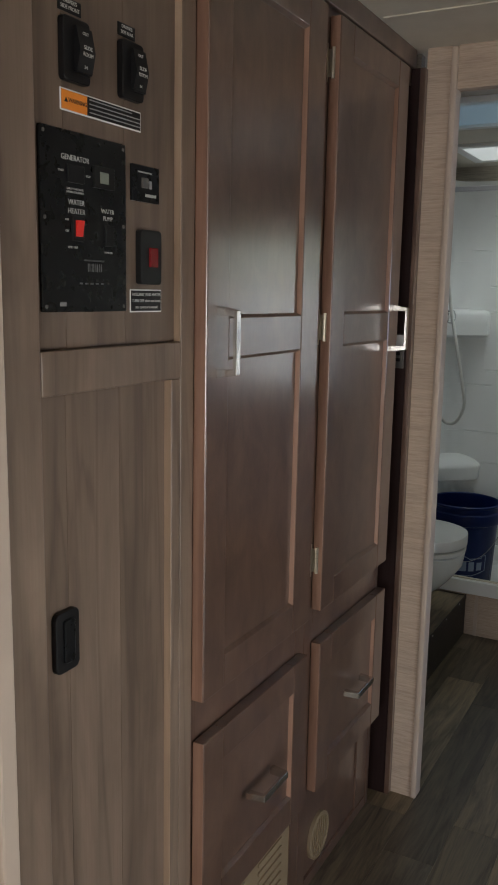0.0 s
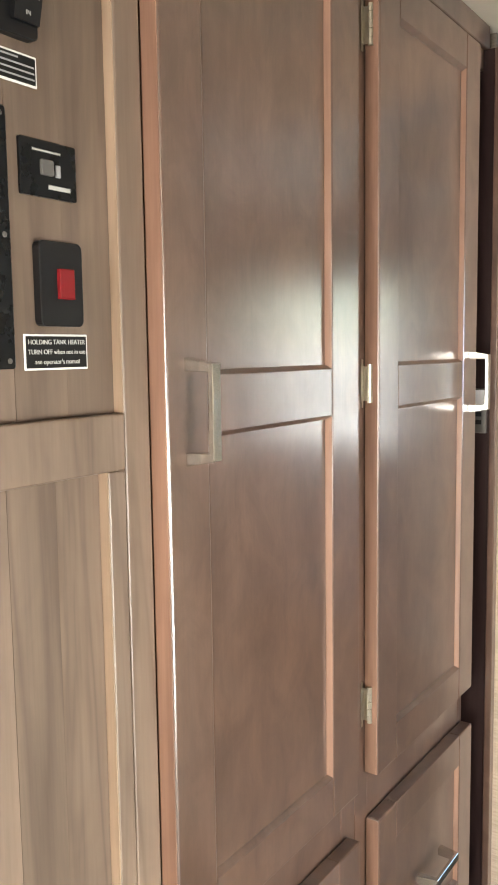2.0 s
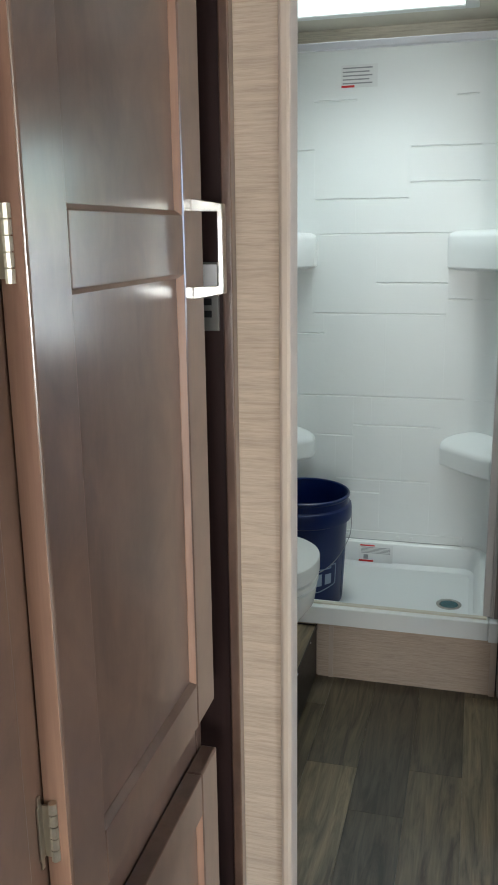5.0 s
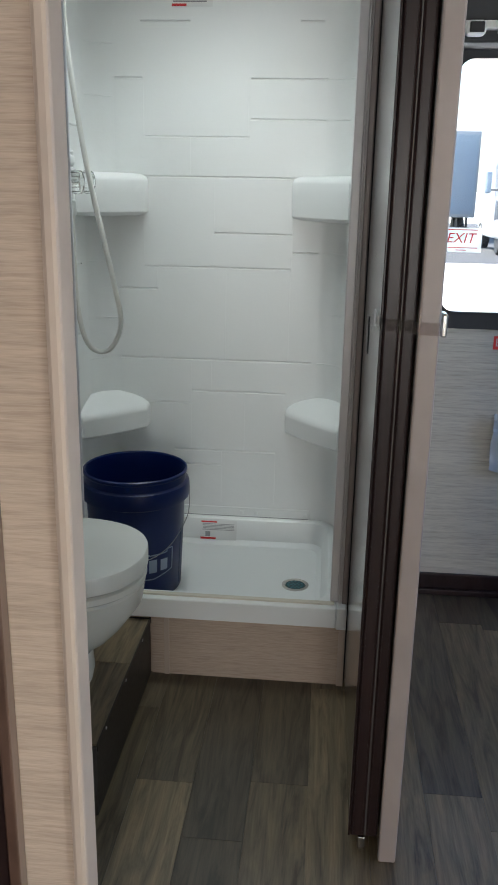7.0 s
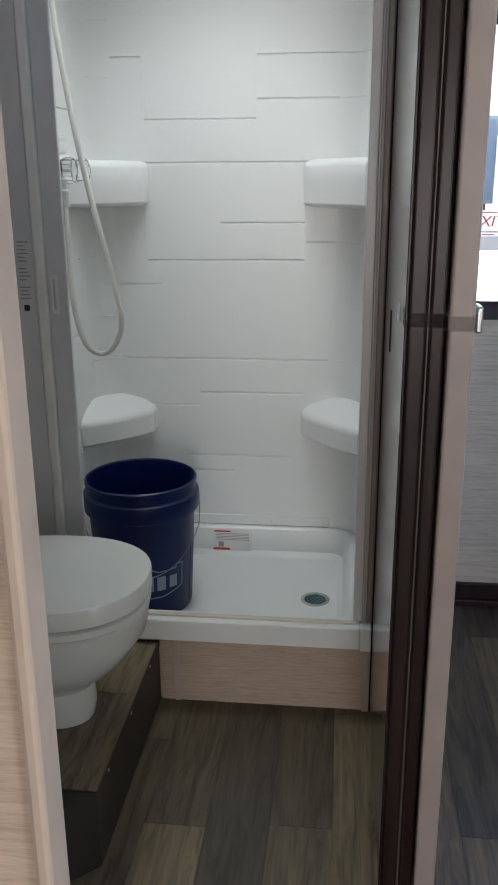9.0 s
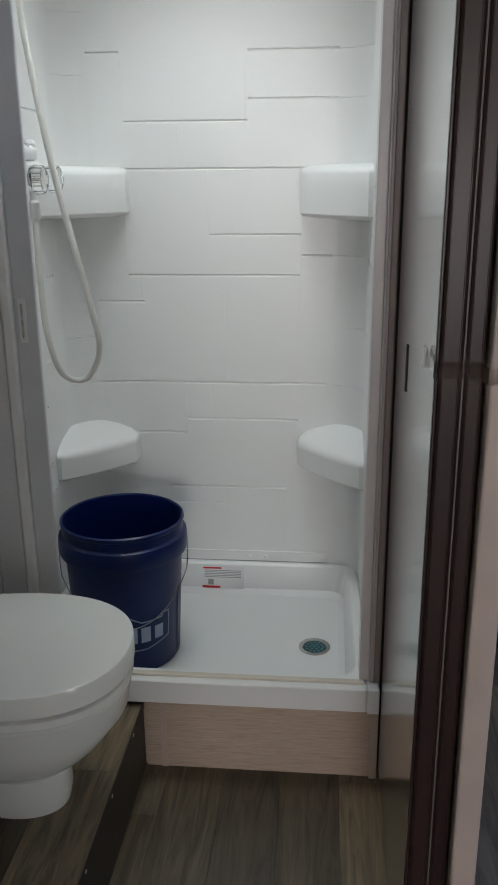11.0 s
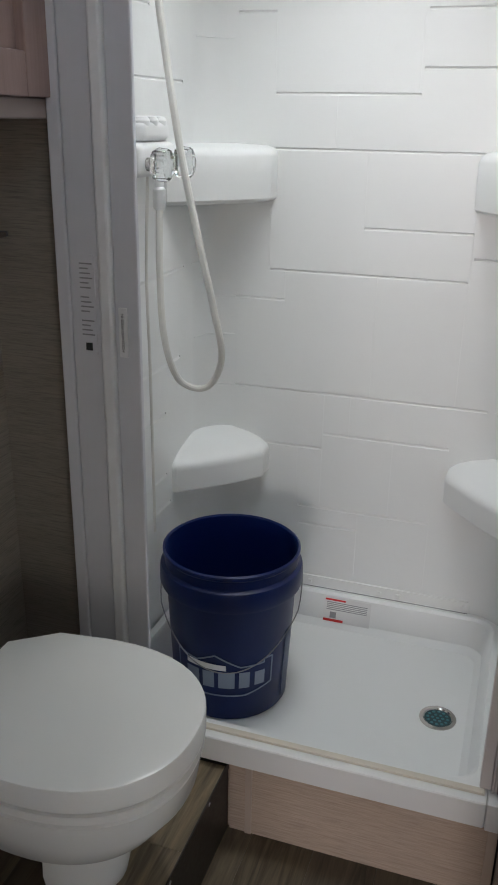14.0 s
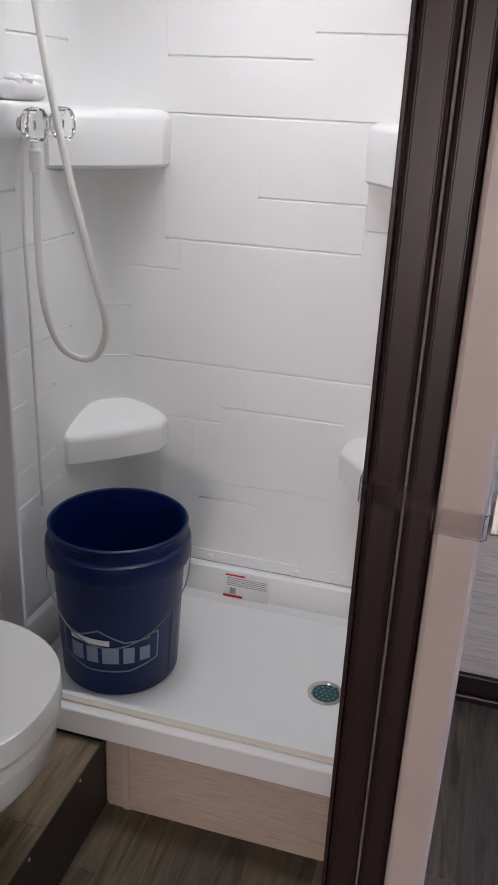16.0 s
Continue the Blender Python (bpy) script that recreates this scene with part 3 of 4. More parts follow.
sign("switch_label", 1.065, 1.104, 1.749, 1.766, "small black label with white words", BLACK, [("DRIVER'S", 1.0845, 1.7615, 0.006, INK), ("SIDE REAR", 1.0845, 1.7545, 0.006, INK)])
warn = sign("warning_label", 0.947, 1.117, 1.632, 1.659, "orange and black warning label", BLACK, [], LABEL)
plate("orange_field", 0.949, 0.999, 1.634, 1.657, XS + 0.001, 0.0009, 0.001, ORANGE, warn, "orange warning field")
lettering("WARNING", 0.0075, on_cab(0.979, 1.6455, XS + 0.0021), INKB, warn)
bm = bmesh.new()
loft([[(x, 0.9535, 1.6425), (x, 0.9605, 1.6425), (x, 0.957, 1.6485)] for x in (XS + 0.0018, XS + 0.0022)], bm=bm)
part("triangle", bm, INKB, warn)
for k in range(4):
    part("text_bar", box(XS + 0.0013, XS + 0.0018, 1.003, 1.113 - 0.018 * (k == 3), 1.6375 + k * 0.0052, 1.639 + k * 0.0052), INKG, warn)
sign("tank_heater_label", 1.089, 1.168, 1.382, 1.415, "black label with white instructions", BLACK, [("HOLDING TANK HEATER", 1.1285, 1.4075, 0.0062, INK), ("TURN OFF when not in use", 1.1285, 1.3985, 0.0062, INK), ("see operator's manual", 1.1285, 1.3895, 0.0062, INK)], LABEL)

pan = thing("generator_console", (XS, 0.99, 1.384), "black generator and water heater control panel", "control panel")
plate("face_plate", 0.904, 1.077, 1.384, 1.609, XS, 0.004, 0.003, BLACKP, pan)
X1 = XS + 0.004
for y, z in ((0.911, 1.602), (1.070, 1.602), (0.911, 1.391), (1.070, 1.391), (0.911, 1.5), (1.07, 1.5)):
    plate("screw", y - 0.0025, y + 0.0025, z - 0.0025, z + 0.0025, X1, 0.0012, 0.0024, GREYP, pan)
for txt, y, z, size in (("GENERATOR", 0.97, 1.576, 0.011), ("START", 0.942, 1.559, 0.0045), ("STOP", 0.995, 1.557, 0.0045), ("HOLD START UNTIL", 0.969, 1.5385, 0.0042), ("GENERATOR STARTS", 0.969, 1.5345, 0.0042),
                        ("WATER", 0.971, 1.522, 0.011), ("HEATER", 0.971, 1.511, 0.011), ("WATER", 1.035, 1.5165, 0.0095), ("PUMP", 1.035, 1.507, 0.0095), ("ON", 0.952, 1.500, 0.0045), ("OFF", 0.952, 1.486, 0.0045), ("PUMP ON", 1.036, 1.4625, 0.0045), ("RESET OUT", 0.963, 1.466, 0.0045)):
    lettering(txt, size * 0.86, on_cab(y, z, X1 + 0.0003), INK, pan)
plate("start_switch", 0.953, 0.985, 1.546, 1.568, X1, 0.003, 0.001, BLACK, pan)
plate("meter_bezel", 1.004, 1.047, 1.545, 1.573, X1, 0.004, 0.001, BLACK, pan)
plate("meter_screen", 1.0145, 1.034, 1.551, 1.566, X1 + 0.004, 0.0004, 0.0005, LCD, pan, "pale grey display")
plate("heater_bezel", 0.960, 0.983, 1.474, 1.506, X1, 0.003, 0.001, BLACK, pan)
sec = [(X1 + 0.003, 1.480), (X1 + 0.004, 1.480), (X1 + 0.0075, 1.5), (X1 + 0.003, 1.5)]
part("heater_rocker", loft([[(x, 0.9655, z) for x, z in sec], [(x, 0.9785, z) for x, z in sec]]), REDLIT, pan, "lit red rocker")
plate("pump_switch", 1.028, 1.046, 1.471, 1.499, X1, 0.003, 0.001, BLACK, pan)
for k in range(4):
    plate("gauge_bar", 0.992 + k * 0.008, 0.9935 + k * 0.008, 1.436, 1.447, X1, 0.0004, 0.0003, INKG, pan)
    plate("gauge_bar", 0.9955 + k * 0.008, 0.997 + k * 0.008, 1.436, 1.447, X1, 0.0004, 0.0003, INKG, pan)
plate("gauge_text", 0.985, 1.027, 1.4495, 1.452, X1, 0.0004, 0.0003, INKG, pan)
for k in range(5):
    plate("gauge_text", 0.975 + k * 0.011, 0.982 + k * 0.011, 1.4195, 1.422, X1, 0.0004, 0.0003, INKG, pan)
    plate("gauge_button", 0.9765 + k * 0.011, 0.9805 + k * 0.011, 1.4235, 1.4275, X1, 0.001, 0.0018, BLACK, pan)
plate("maker_mark", 0.936, 0.949, 1.391, 1.397, X1, 0.0004, 0.0005, INKG, pan)

rem = thing("small_control_plate", (XS, 1.124, 1.538), "small black control plate with button", "control panel")
plate("face_plate", 1.091, 1.158, 1.538, 1.588, XS, 0.004, 0.002, BLACKP, rem)
plate("text_bar", 1.104, 1.139, 1.577, 1.580, X1, 0.0004, 0.0003, INK, rem)
plate("text_bar", 1.122, 1.150, 1.545, 1.550, X1, 0.0004, 0.0003, INK, rem)
plate("button", 1.113, 1.128, 1.557, 1.571, X1, 0.003, 0.002, GREYP, rem)
plate("button", 1.131, 1.137, 1.557, 1.568, X1, 0.002, 0.001, INKG, rem)

lo = thing("outlet_plate", (XS, 0.935, 0.898), "black rounded receptacle plate low on the laminate", "outlet")
plate("cover", 0.911, 0.959, 0.898, 0.985, XS, 0.008, 0.01, BLACK, lo)
plate("insert", 0.925, 0.947, 0.911, 0.973, XS + 0.008, 0.003, 0.004, BLACKP, lo)

# ---- folded bathroom door ----
fd = thing("folding_door", (-0.26, 3.2, 0), "dark brown folding bathroom door strapped open", "door", kind="structure")
for x0, x1 in ((-0.312, -0.2832), (-0.2802, -0.2560)):
    leaf = part("leaf", box(x0, x1, 2.935, 3.525, 0.035, 1.90, 0.0035), DOORDARK, fd)
    for e0, e1 in ((x0 + 0.0035, x0 + 0.0055), (x1 - 0.0055, x1 - 0.0035)):
        part("edge_bead", box(e0, e1, 2.9335, 2.9352, 0.038, 1.897, 0.0006), DOORDARK, leaf)
part("edge_band", box(-0.3165, -0.3125, 2.935, 2.9445, 0.035, 1.90, 0.001), DOORDARK, fd)
part("piano_hinge", box(-0.2831, -0.2803, 2.9365, 2.948, 0.036, 1.90, 0.0008), GREYP, fd, "long thin metal hinge")
part("mirror", box(-0.3155, -0.3123, 2.945, 3.52, 0.05, 1.89), MIRROR, fd, "mirror glass on the bathroom side")
part("finger_pull", box(-0.3175, -0.3156, 3.30, 3.315, 0.98, 1.06, 0.0006), GASKET, fd, "slim recessed finger pull")
part("roller_bracket", box(-0.296, -0.281, 2.932, 2.94, 0.006, 0.034, 0.001), CHROME, fd, "bent white metal foot bracket")
st = thing("door_strap", (-0.267, 2.93, 1.088), "clear plastic strap holding the folded door", "strap")
path = [(-0.3185, 3.02), (-0.3185, 2.935), (-0.315, 2.9285), (-0.261, 2.9285)]
path2 = [(-0.261, 2.9285), (-0.257, 2.9025), (-0.219, 2.9015), (-0.2155, 2.906), (-0.2155, 2.95)]
for pth in (path, path2):
    ring = []
    for x, y in pth:
        ring.append([(x, y, 1.090), (x, y, 1.111), (x + 0.0008, y - 0.0008, 1.111), (x + 0.0008, y - 0.0008, 1.090)])
    part("band", loft(ring), STRAP, st)
part("clip", box(-0.3225, -0.3195, 3.01, 3.025, 1.086, 1.115, 0.001), ALUW, st, "small white clip")
part("clip", box(-0.2145, -0.204, 2.925, 2.965, 1.083, 1.123, 0.003), CHROME, st, "chrome buckle on the aisle side")

# ---- shower ----
SL, SR, SB, SF = -1.17, -0.348, 4.22, 3.60
sh = thing("shower_surround", (-0.76, 3.9, 0.2), "white moulded shower surround with tile relief", "shower", kind="structure")


def wall_line(off, n=18, r=0.085):
    """Plan line of the three shower walls, moved outwards by off."""
    pts = [(SL - off, SF)]
    for cx, cy, a in ((SL + r, SB - r, 180), (SR - r, SB - r, 90)):
        for k in range(n + 1):
            t = radians(a - 90 * k / n)
            pts.append((cx + (r + off) * math.cos(t), cy + (r + off) * math.sin(t)))
    return pts + [(SR + off, SF)]


rings = []
outer = wall_line(0.02)
bend = wall_line(0.0005)[1:-1]
mid = len(bend) // 2
inner = [(SL - 0.008, SF), (SL - 0.008, SB - 0.086)] + bend[:mid] + [(SL + 0.086, SB + 0.008), (SR - 0.086, SB + 0.008)] + bend[mid:] + [(SR + 0.008, SB - 0.086), (SR + 0.008, SF)]
for z in (0.205, 1.95):
    rings.append([(x, y, z) for x, y in inner + outer[::-1]])
part("wall_shell", loft(rings), TILEW, sh, smooth=True)


def tile_sheet(wall, a0, a1, slots):
    """The moulded face of one wall: a thin sheet pierced by the sunk joints (from, to, height)."""
    bm = bmesh.new()
    w, t = 0.0036, 0.0052
    def piece(p, q, z0, z1):
        if q - p > 1e-4:
            if wall == "back":
                box(p, q, SB, SB + t, z0, z1, bm=bm)
            elif wall == "left":
                box(SL - t, SL, p, q, z0, z1, bm=bm)
            else:
                box(SR, SR + t, p, q, z0, z1, bm=bm)
    at = 0.236
    rows = collections.defaultdict(list)
    for p, q, z in slots:
        rows[z].append((p, q))
    cuts = []
    for z in sorted(rows):
        piece(a0, a1, at, z - w)
        x = a0
        for p, q in sorted(rows[z]):
            piece(x, p, z - w, z + w)
            x = q
            cuts.append((p, q, z))
        piece(x, a1, z - w, z + w)
        at = z + w
    # a shallow V lies in each opening
    for p, q, z in cuts:
        sec = [(0.0, z + w), (0.0044, z + 0.0008), (0.0, z - w), (t - 0.0002, z - w), (t - 0.0002, z + w)]
        if wall == "back":
            loft([[(e, SB + d, h) for d, h in sec] for e in (p, q)], bm=bm)
        elif wall == "left":
            loft([[(SL - d, e, h) for d, h in sec] for e in (p, q)], bm=bm)
        else:
            loft([[(SR + d, e, h) for d, h in sec] for e in (p, q)], bm=bm)
    piece(a0, a1, at, 1.949)
    part("tile_sheet", bm, TILEW, sh)


def upright(x, z0, z1):
    part("tile_edge", loft([[(x - 0.0015, SB + 0.001, z), (x, SB - 0.0006, z), (x + 0.0015, SB + 0.001, z)] for z in (z0, z1)]), WHITE, sh)


tile_sheet("back", SL + 0.083, SR - 0.083, [(-0.993, -0.52, 1.347), (-0.993, -0.667, 1.465), (-0.773, -0.523, 1.177), (-0.998, -0.527, 1.069), (-0.664, -0.431, 1.632), (-0.664, -0.431, 1.517),
    (-1.087, -0.45, 0.768), (-0.846, -0.529, 0.661), (-0.998, -0.85, 0.619), (-0.905, -0.56, 0.453), (-0.90, -0.744, 0.402), (-1.087, -0.958, 0.997),
    (-0.52, -0.44, 1.122), (-1.0, -0.85, 1.79), (-0.52, -0.45, 1.79), (-1.087, -0.997, 1.632)])
tile_sheet("left", SF, SB - 0.083, [(3.845, 3.93, 1.617), (3.85, 4.095, 1.484), (3.6, 4.09, 1.083), (3.6, 4.06, 0.873), (3.6, 3.97, 0.757), (3.6, 3.97, 0.601), (3.6, 3.99, 0.522), (3.6, 3.85, 1.2)])
tile_sheet("right", SF, SB - 0.083, [(3.7, 4.1, 0.93), (3.9, 4.12, 1.30), (3.7, 4.136, 0.77), (3.7, 4.136, 1.12)])
for x, z0, z1 in ((-0.734, 0.772, 1.065), (-0.527, 0.772, 1.065), (-0.525, 1.073, 1.343), (-0.847, 0.457, 0.764), (-0.667, 0.457, 0.657), (-0.744, 0.268, 0.449), (-1.0, 1.073, 1.23), (-0.959, 1.001, 1.065),
                  (-0.995, 1.469, 1.628), (-0.671, 1.469, 1.628), (-0.912, 0.457, 0.615), (-0.773, 1.181, 1.343), (-0.78, 0.665, 0.764), (-0.85, 1.351, 1.461), (-0.56, 0.268, 0.449)):
    upright(x, z0, z1)


def corner_line(side, z, a0, a1):
    """A tile joint carried round a moulded corner, between two angles of the bend."""
    r = 0.085
    s, cx = (1, SL + r) if side == "left" else (-1, SR - r)
    rings = []
    for k in range(9):
        t = radians(a0 + (a1 - a0) * k / 8)
        u = (-s * math.cos(t), math.sin(t))
        rings.append([(cx + u[0] * (r - d), SB - r + u[1] * (r - d), z + h) for d, h in ((-0.001, -0.0022), (0.0009, 0.0), (-0.001, 0.0022))])
    part("tile_edge", loft(rings), TILEW, sh)


for z, a0, a1 in ((0.768, 0, 90), (0.9, 10, 88), (0.997, 55, 90), (1.084, 0, 40), (1.58, 20, 85), (1.728, 20, 88)):
    corner_line("left", z, a0, a1)
for z, a0, a1 in ((0.768, 0, 90), (0.93, 0, 60), (1.122, 20, 90), (1.517, 30, 90), (1.632, 10, 90)):
    corner_line("right", z, a0, a1)


def corner_shelf(side, z, a, b, h, dome=0.0):
    """A moulded caddy filling a corner: a along the side wall, b along the back."""
    s, wx = (1, SL) if side == "left" else (-1, SR)
    def ring(e, zz, inward=0.0):
        pts = [(wx - s * 0.002, SB + 0.002), (wx - s * 0.002, SB - a + e)]
        p0, p1 = Vector((wx + s * 0.012, SB - a + e * 0.7)), Vector((wx + s * (b - e * 0.7), SB - 0.05))
        for k in range(7):
            t = k / 6
            p = p0.lerp(p1, t)
            q = 0.005 * math.sin(math.pi * t)
            pts.append((p.x + s * q - s * e * 0.5, p.y - q + e * 0.5))
        pts.append((wx + s * (b - e), SB - 0.012))
        pts.append((wx + s * (b - e), SB + 0.002))
        kx, ky = pts[0]
        return [(x + (kx - x) * inward, y + (ky - y) * inward, zz) for x, y in pts]
    rings = [ring(0.03, z - h - 0.008), ring(0.006, z - h - 0.002), ring(0.001, z - h + 0.004), ring(0, z - h * 0.5), ring(0.0, z - dome - 0.02), ring(0.004, z - dome - 0.0095), ring(0.012, z - dome - 0.003), ring(0.026, z - dome * 0.75), ring(0.026, z - dome * 0.35, 0.2), ring(0.026, z, 0.5)]
    part("corner_shelf", loft(rings), WHITE, sh, "moulded white corner shelf", True)


corner_shelf("left", 1.356, 0.25, 0.185, 0.12, 0.004)
corner_shelf("left", 0.652, 0.222, 0.182, 0.112, 0.03)
corner_shelf("right", 1.356, 0.25, 0.18, 0.125, 0.004)
corner_shelf("right", 0.652, 0.235, 0.18, 0.112, 0.03)
# printed notice near the top
nt_ = thing("shower_notice", (-0.84, 4.215, 1.83), "printed notice stuck on the shower wall", "label")
part("sheet", box(-0.905, -0.782, 4.2175, 4.2185, 1.828, 1.90), LABEL, nt_)
for k in range(5):
    part("text_bar", box(-0.90, -0.80 - 0.01 * (k % 2), 4.2168, 4.2174, 1.84 + k * 0.012, 1.844 + k * 0.012), INKG, nt_)
part("red_bar", box(-0.904, -0.86, 4.2164, 4.2174, 1.829, 1.836), INKR, nt_, "red bar")

pn = thing("shower_pan", (-0.76, 3.87, 0.0), "white moulded shower pan with raised sill", "shower pan", kind="structure")
X0, X1p, Y0, Y1 = -1.172, -0.346, 3.528, 4.222


def rim(x0, x1, y0, y1, r, z):
    """A rim line that falls 26 mm from the sill to the back wall."""
    return [(x, y, z - 0.026 * (y - Y0) / (Y1 - Y0)) for x, y, _ in rounded(x0, x1, y0, y1, r, 0)]


rings = [rounded(X0, X1p, Y0, Y1, 0.006, 0.185), rim(X0, X1p, Y0, Y1, 0.006, 0.239), rim(X0 + 0.002, X1p - 0.002, Y0 + 0.002, Y1 - 0.002, 0.006, 0.2415),
         rim(X0 + 0.02, X1p - 0.022, Y0 + 0.052, Y1 - 0.020, 0.05, 0.243), rim(X0 + 0.026, X1p - 0.028, Y0 + 0.06, Y1 - 0.027, 0.05, 0.236),
         rounded(X0 + 0.04, X1p - 0.042, Y0 + 0.075, Y1 - 0.040, 0.045, 0.142), rounded(X0 + 0.056, X1p - 0.058, Y0 + 0.092, Y1 - 0.056, 0.04, 0.127), rounded(X0 + 0.3, X1p - 0.3, Y0 + 0.3, Y1 - 0.3, 0.03, 0.124)]
part("basin", loft(rings, True, False, True), WHITE, pn, smooth=True)
part("sill_track", box(-1.16, -0.352, 3.548, 3.562, 0.2415, 0.2475, 0.001), JAMBT, pn, "cream screen track on the sill")
part("underframe", box(-1.17, -0.854, 3.552, 3.57, 0.0, 0.1848), PAPER, pn)
part("kick_panel", box(-0.853, -0.318, 3.546, 3.56, 0.0, 0.1848), PAPER, pn, "beige grasscloth kick panel")
part("kick_strip", box(-0.818, -0.804, 3.542, 3.546, 0.0, 0.1848, 0.001), CREAM, pn, "cream joint strip")
part("kick_strip", box(-0.336, -0.318, 3.538, 3.546, 0.0, 0.1848, 0.001), CREAM, pn, "cream corner strip")
part("seam", box(SL + 0.09, SR - 0.09, SB - 0.0035, SB + 0.001, 0.2145, 0.2175), INKG, pn, "thin dark seam under the wall panel")
part("flange", box(SL + 0.088, SR - 0.088, SB - 0.0045, SB + 0.001, 0.218, 0.250, 0.0015), WHITE, pn, "raised lip under the wall panel")
for x in (-0.86, -0.67, -0.62, -0.45):
    part("screw_cap", box(x - 0.006, x + 0.006, SB - 0.009, SB - 0.0045, 0.227, 0.239, 0.002), WHITE, pn)
dr = thing("floor_drain", (-0.467, 3.89, 0.126), "round metal drain with dark grate", "drain")
part("flange", lathe(-0.467, 3.89, [(0.042, 0.1262), (0.042, 0.1285), (0.034, 0.1295), (0.031, 0.127)]), CHROME, dr, "", True)
part("well", lathe(-0.467, 3.89, [(0.0305, 0.1255), (0.0305, 0.1272)]), DRAIN, dr)
for n_, rr in ((1, 0.0), (6, 0.0115), (12, 0.0225)):
    for k in range(n_):
        a = 2 * math.pi * k / n_
        part("grate_hole", lathe(-0.467 + rr * math.cos(a), 3.89 + rr * math.sin(a), [(0.0036, 0.1271), (0.0036, 0.1279), (0.0026, 0.1282)], 10), TEAL, dr)
pl = thing("pan_label", (-0.748, 4.185, 0.14), "printed care label in the shower pan", "label")


def on_slope(u0, u1, v0, v1, d, material, name, label=""):
    bm = box(u0, u1, v0, v1, d, d + 0.0005)
    bmesh.ops.transform(bm, matrix=pose(-0.748, 4.1868, 0.1735, 78.5, 0, 0), verts=bm.verts)
    part(name, bm, material, pl, label)


on_slope(-0.064, 0.064, -0.034, 0.034, 0.002, LABEL, "sheet")
for k in range(5):
    on_slope(-0.055, 0.055, 0.0 + k * 0.005, 0.002 + k * 0.005, 0.0026, INKG, "text_bar")
on_slope(-0.06, -0.005, 0.026, 0.031, 0.0026, INKR, "heading_bar", "dark red heading")
on_slope(-0.062, -0.008, -0.033, -0.026, 0.0026, INKR, "red_bar", "red bar")
on_slope(-0.045, -0.028, -0.023, -0.006, 0.0026, INKG, "picture_block")

# screen posts at the mouth of the shower
lp = thing("shower_screen", (-1.089, 3.574, 0.21), "grey aluminium roll-away shower screen cassette", "shower screen", kind="structure")
part("cassette", box(-1.1725, -1.1135, 3.569, 3.624, 0.215, 1.95, 0.003), ALU, lp)
part("bead", box(-1.113, -1.089, 3.561, 3.614, 0.215, 1.95, 0.005), ALUW, lp, "white pull bead")
part("screen_bar", box(-1.0885, -1.0405, 3.572, 3.583, 0.215, 1.95, 0.003), ALU, lp)
part("latch", box(-1.079, -1.063, 3.5675, 3.572, 1.005, 1.095, 0.001), ALUW, lp, "small white latch with writing")
lettering("HOLD AND PRESS IN", 0.0075, pose(-1.071, 3.5672, 1.05, 90, -90, 0), INKB, lp)
part("care_label", box(-1.155, -1.123, 3.5675, 3.569, 1.005, 1.185), ALU, lp, "printed care label")
for k in range(16):
    if k not in (4, 9):
        part("text_bar", box(-1.152, -1.127 - 0.004 * (k % 3), 3.5669, 3.5676, 1.04 + k * 0.0085, 1.0425 + k * 0.0085), INKG, lp)
part("code_block", box(-1.146, -1.133, 3.5669, 3.5676, 1.012, 1.026), INKB, lp)
part("head_rail", box(-1.17, -0.32, 3.6245, 3.645, 1.835, 1.855, 0.003), ALU, lp, "grey head rail")
rp = thing("shower_jamb", (-0.33, 3.574, 0.21), "grey aluminium shower jamb with taupe trim", "shower screen", kind="structure")
part("jamb", box(-0.363, -0.3415, 3.564, 3.624, 0.2435, 1.95, 0.003), JAMBW, rp)
part("sill_end", box(-0.3455, -0.318, 3.529, 3.61, 0.1785, 0.242, 0.003), WHITE, rp)
part("bead", box(-0.341, -0.3365, 3.558, 3.604, 0.2425, 1.95, 0.003), JAMBW, rp)
part("cover_strip", box(-0.336, -0.3312, 3.564, 3.614, 0.2425, 1.95, 0.002), JAMBW, rp)
# dark strip stands for the shade in the gap behind the folded door
part("filler", box(-0.3165, -0.2530, 3.575, 3.60, 0, CZ - 0.002), GASKET, rp)
part("trim_strip", box(-0.331, -0.317, 3.559, 3.614, 0.0, CZ - 0.002, 0.003), TAUPE, rp, "taupe trim strip")

# mixer, hose and riser
fx = thing("shower_mixer", (-1.165, 3.86, 1.33), "white shower mixer with clear acrylic knobs", "faucet")
part("body", box(SL + 0.001, SL + 0.045, 3.77, 3.945, 1.30, 1.365, 0.014, seg=3), WHITE, fx, "", True)
part("riser_block", box(SL + 0.001, SL + 0.042, 3.80, 3.925, 1.366, 1.402, 0.012, seg=3), WHITE, fx, "", True)
for y in (3.822, 3.862, 3.902):
    part("boss", lathe(SL + 0.026, y, [(0.016, 1.395), (0.017, 1.404), (0.013, 1.411), (0.005, 1.413)], 16), WHITE, fx, "", True)
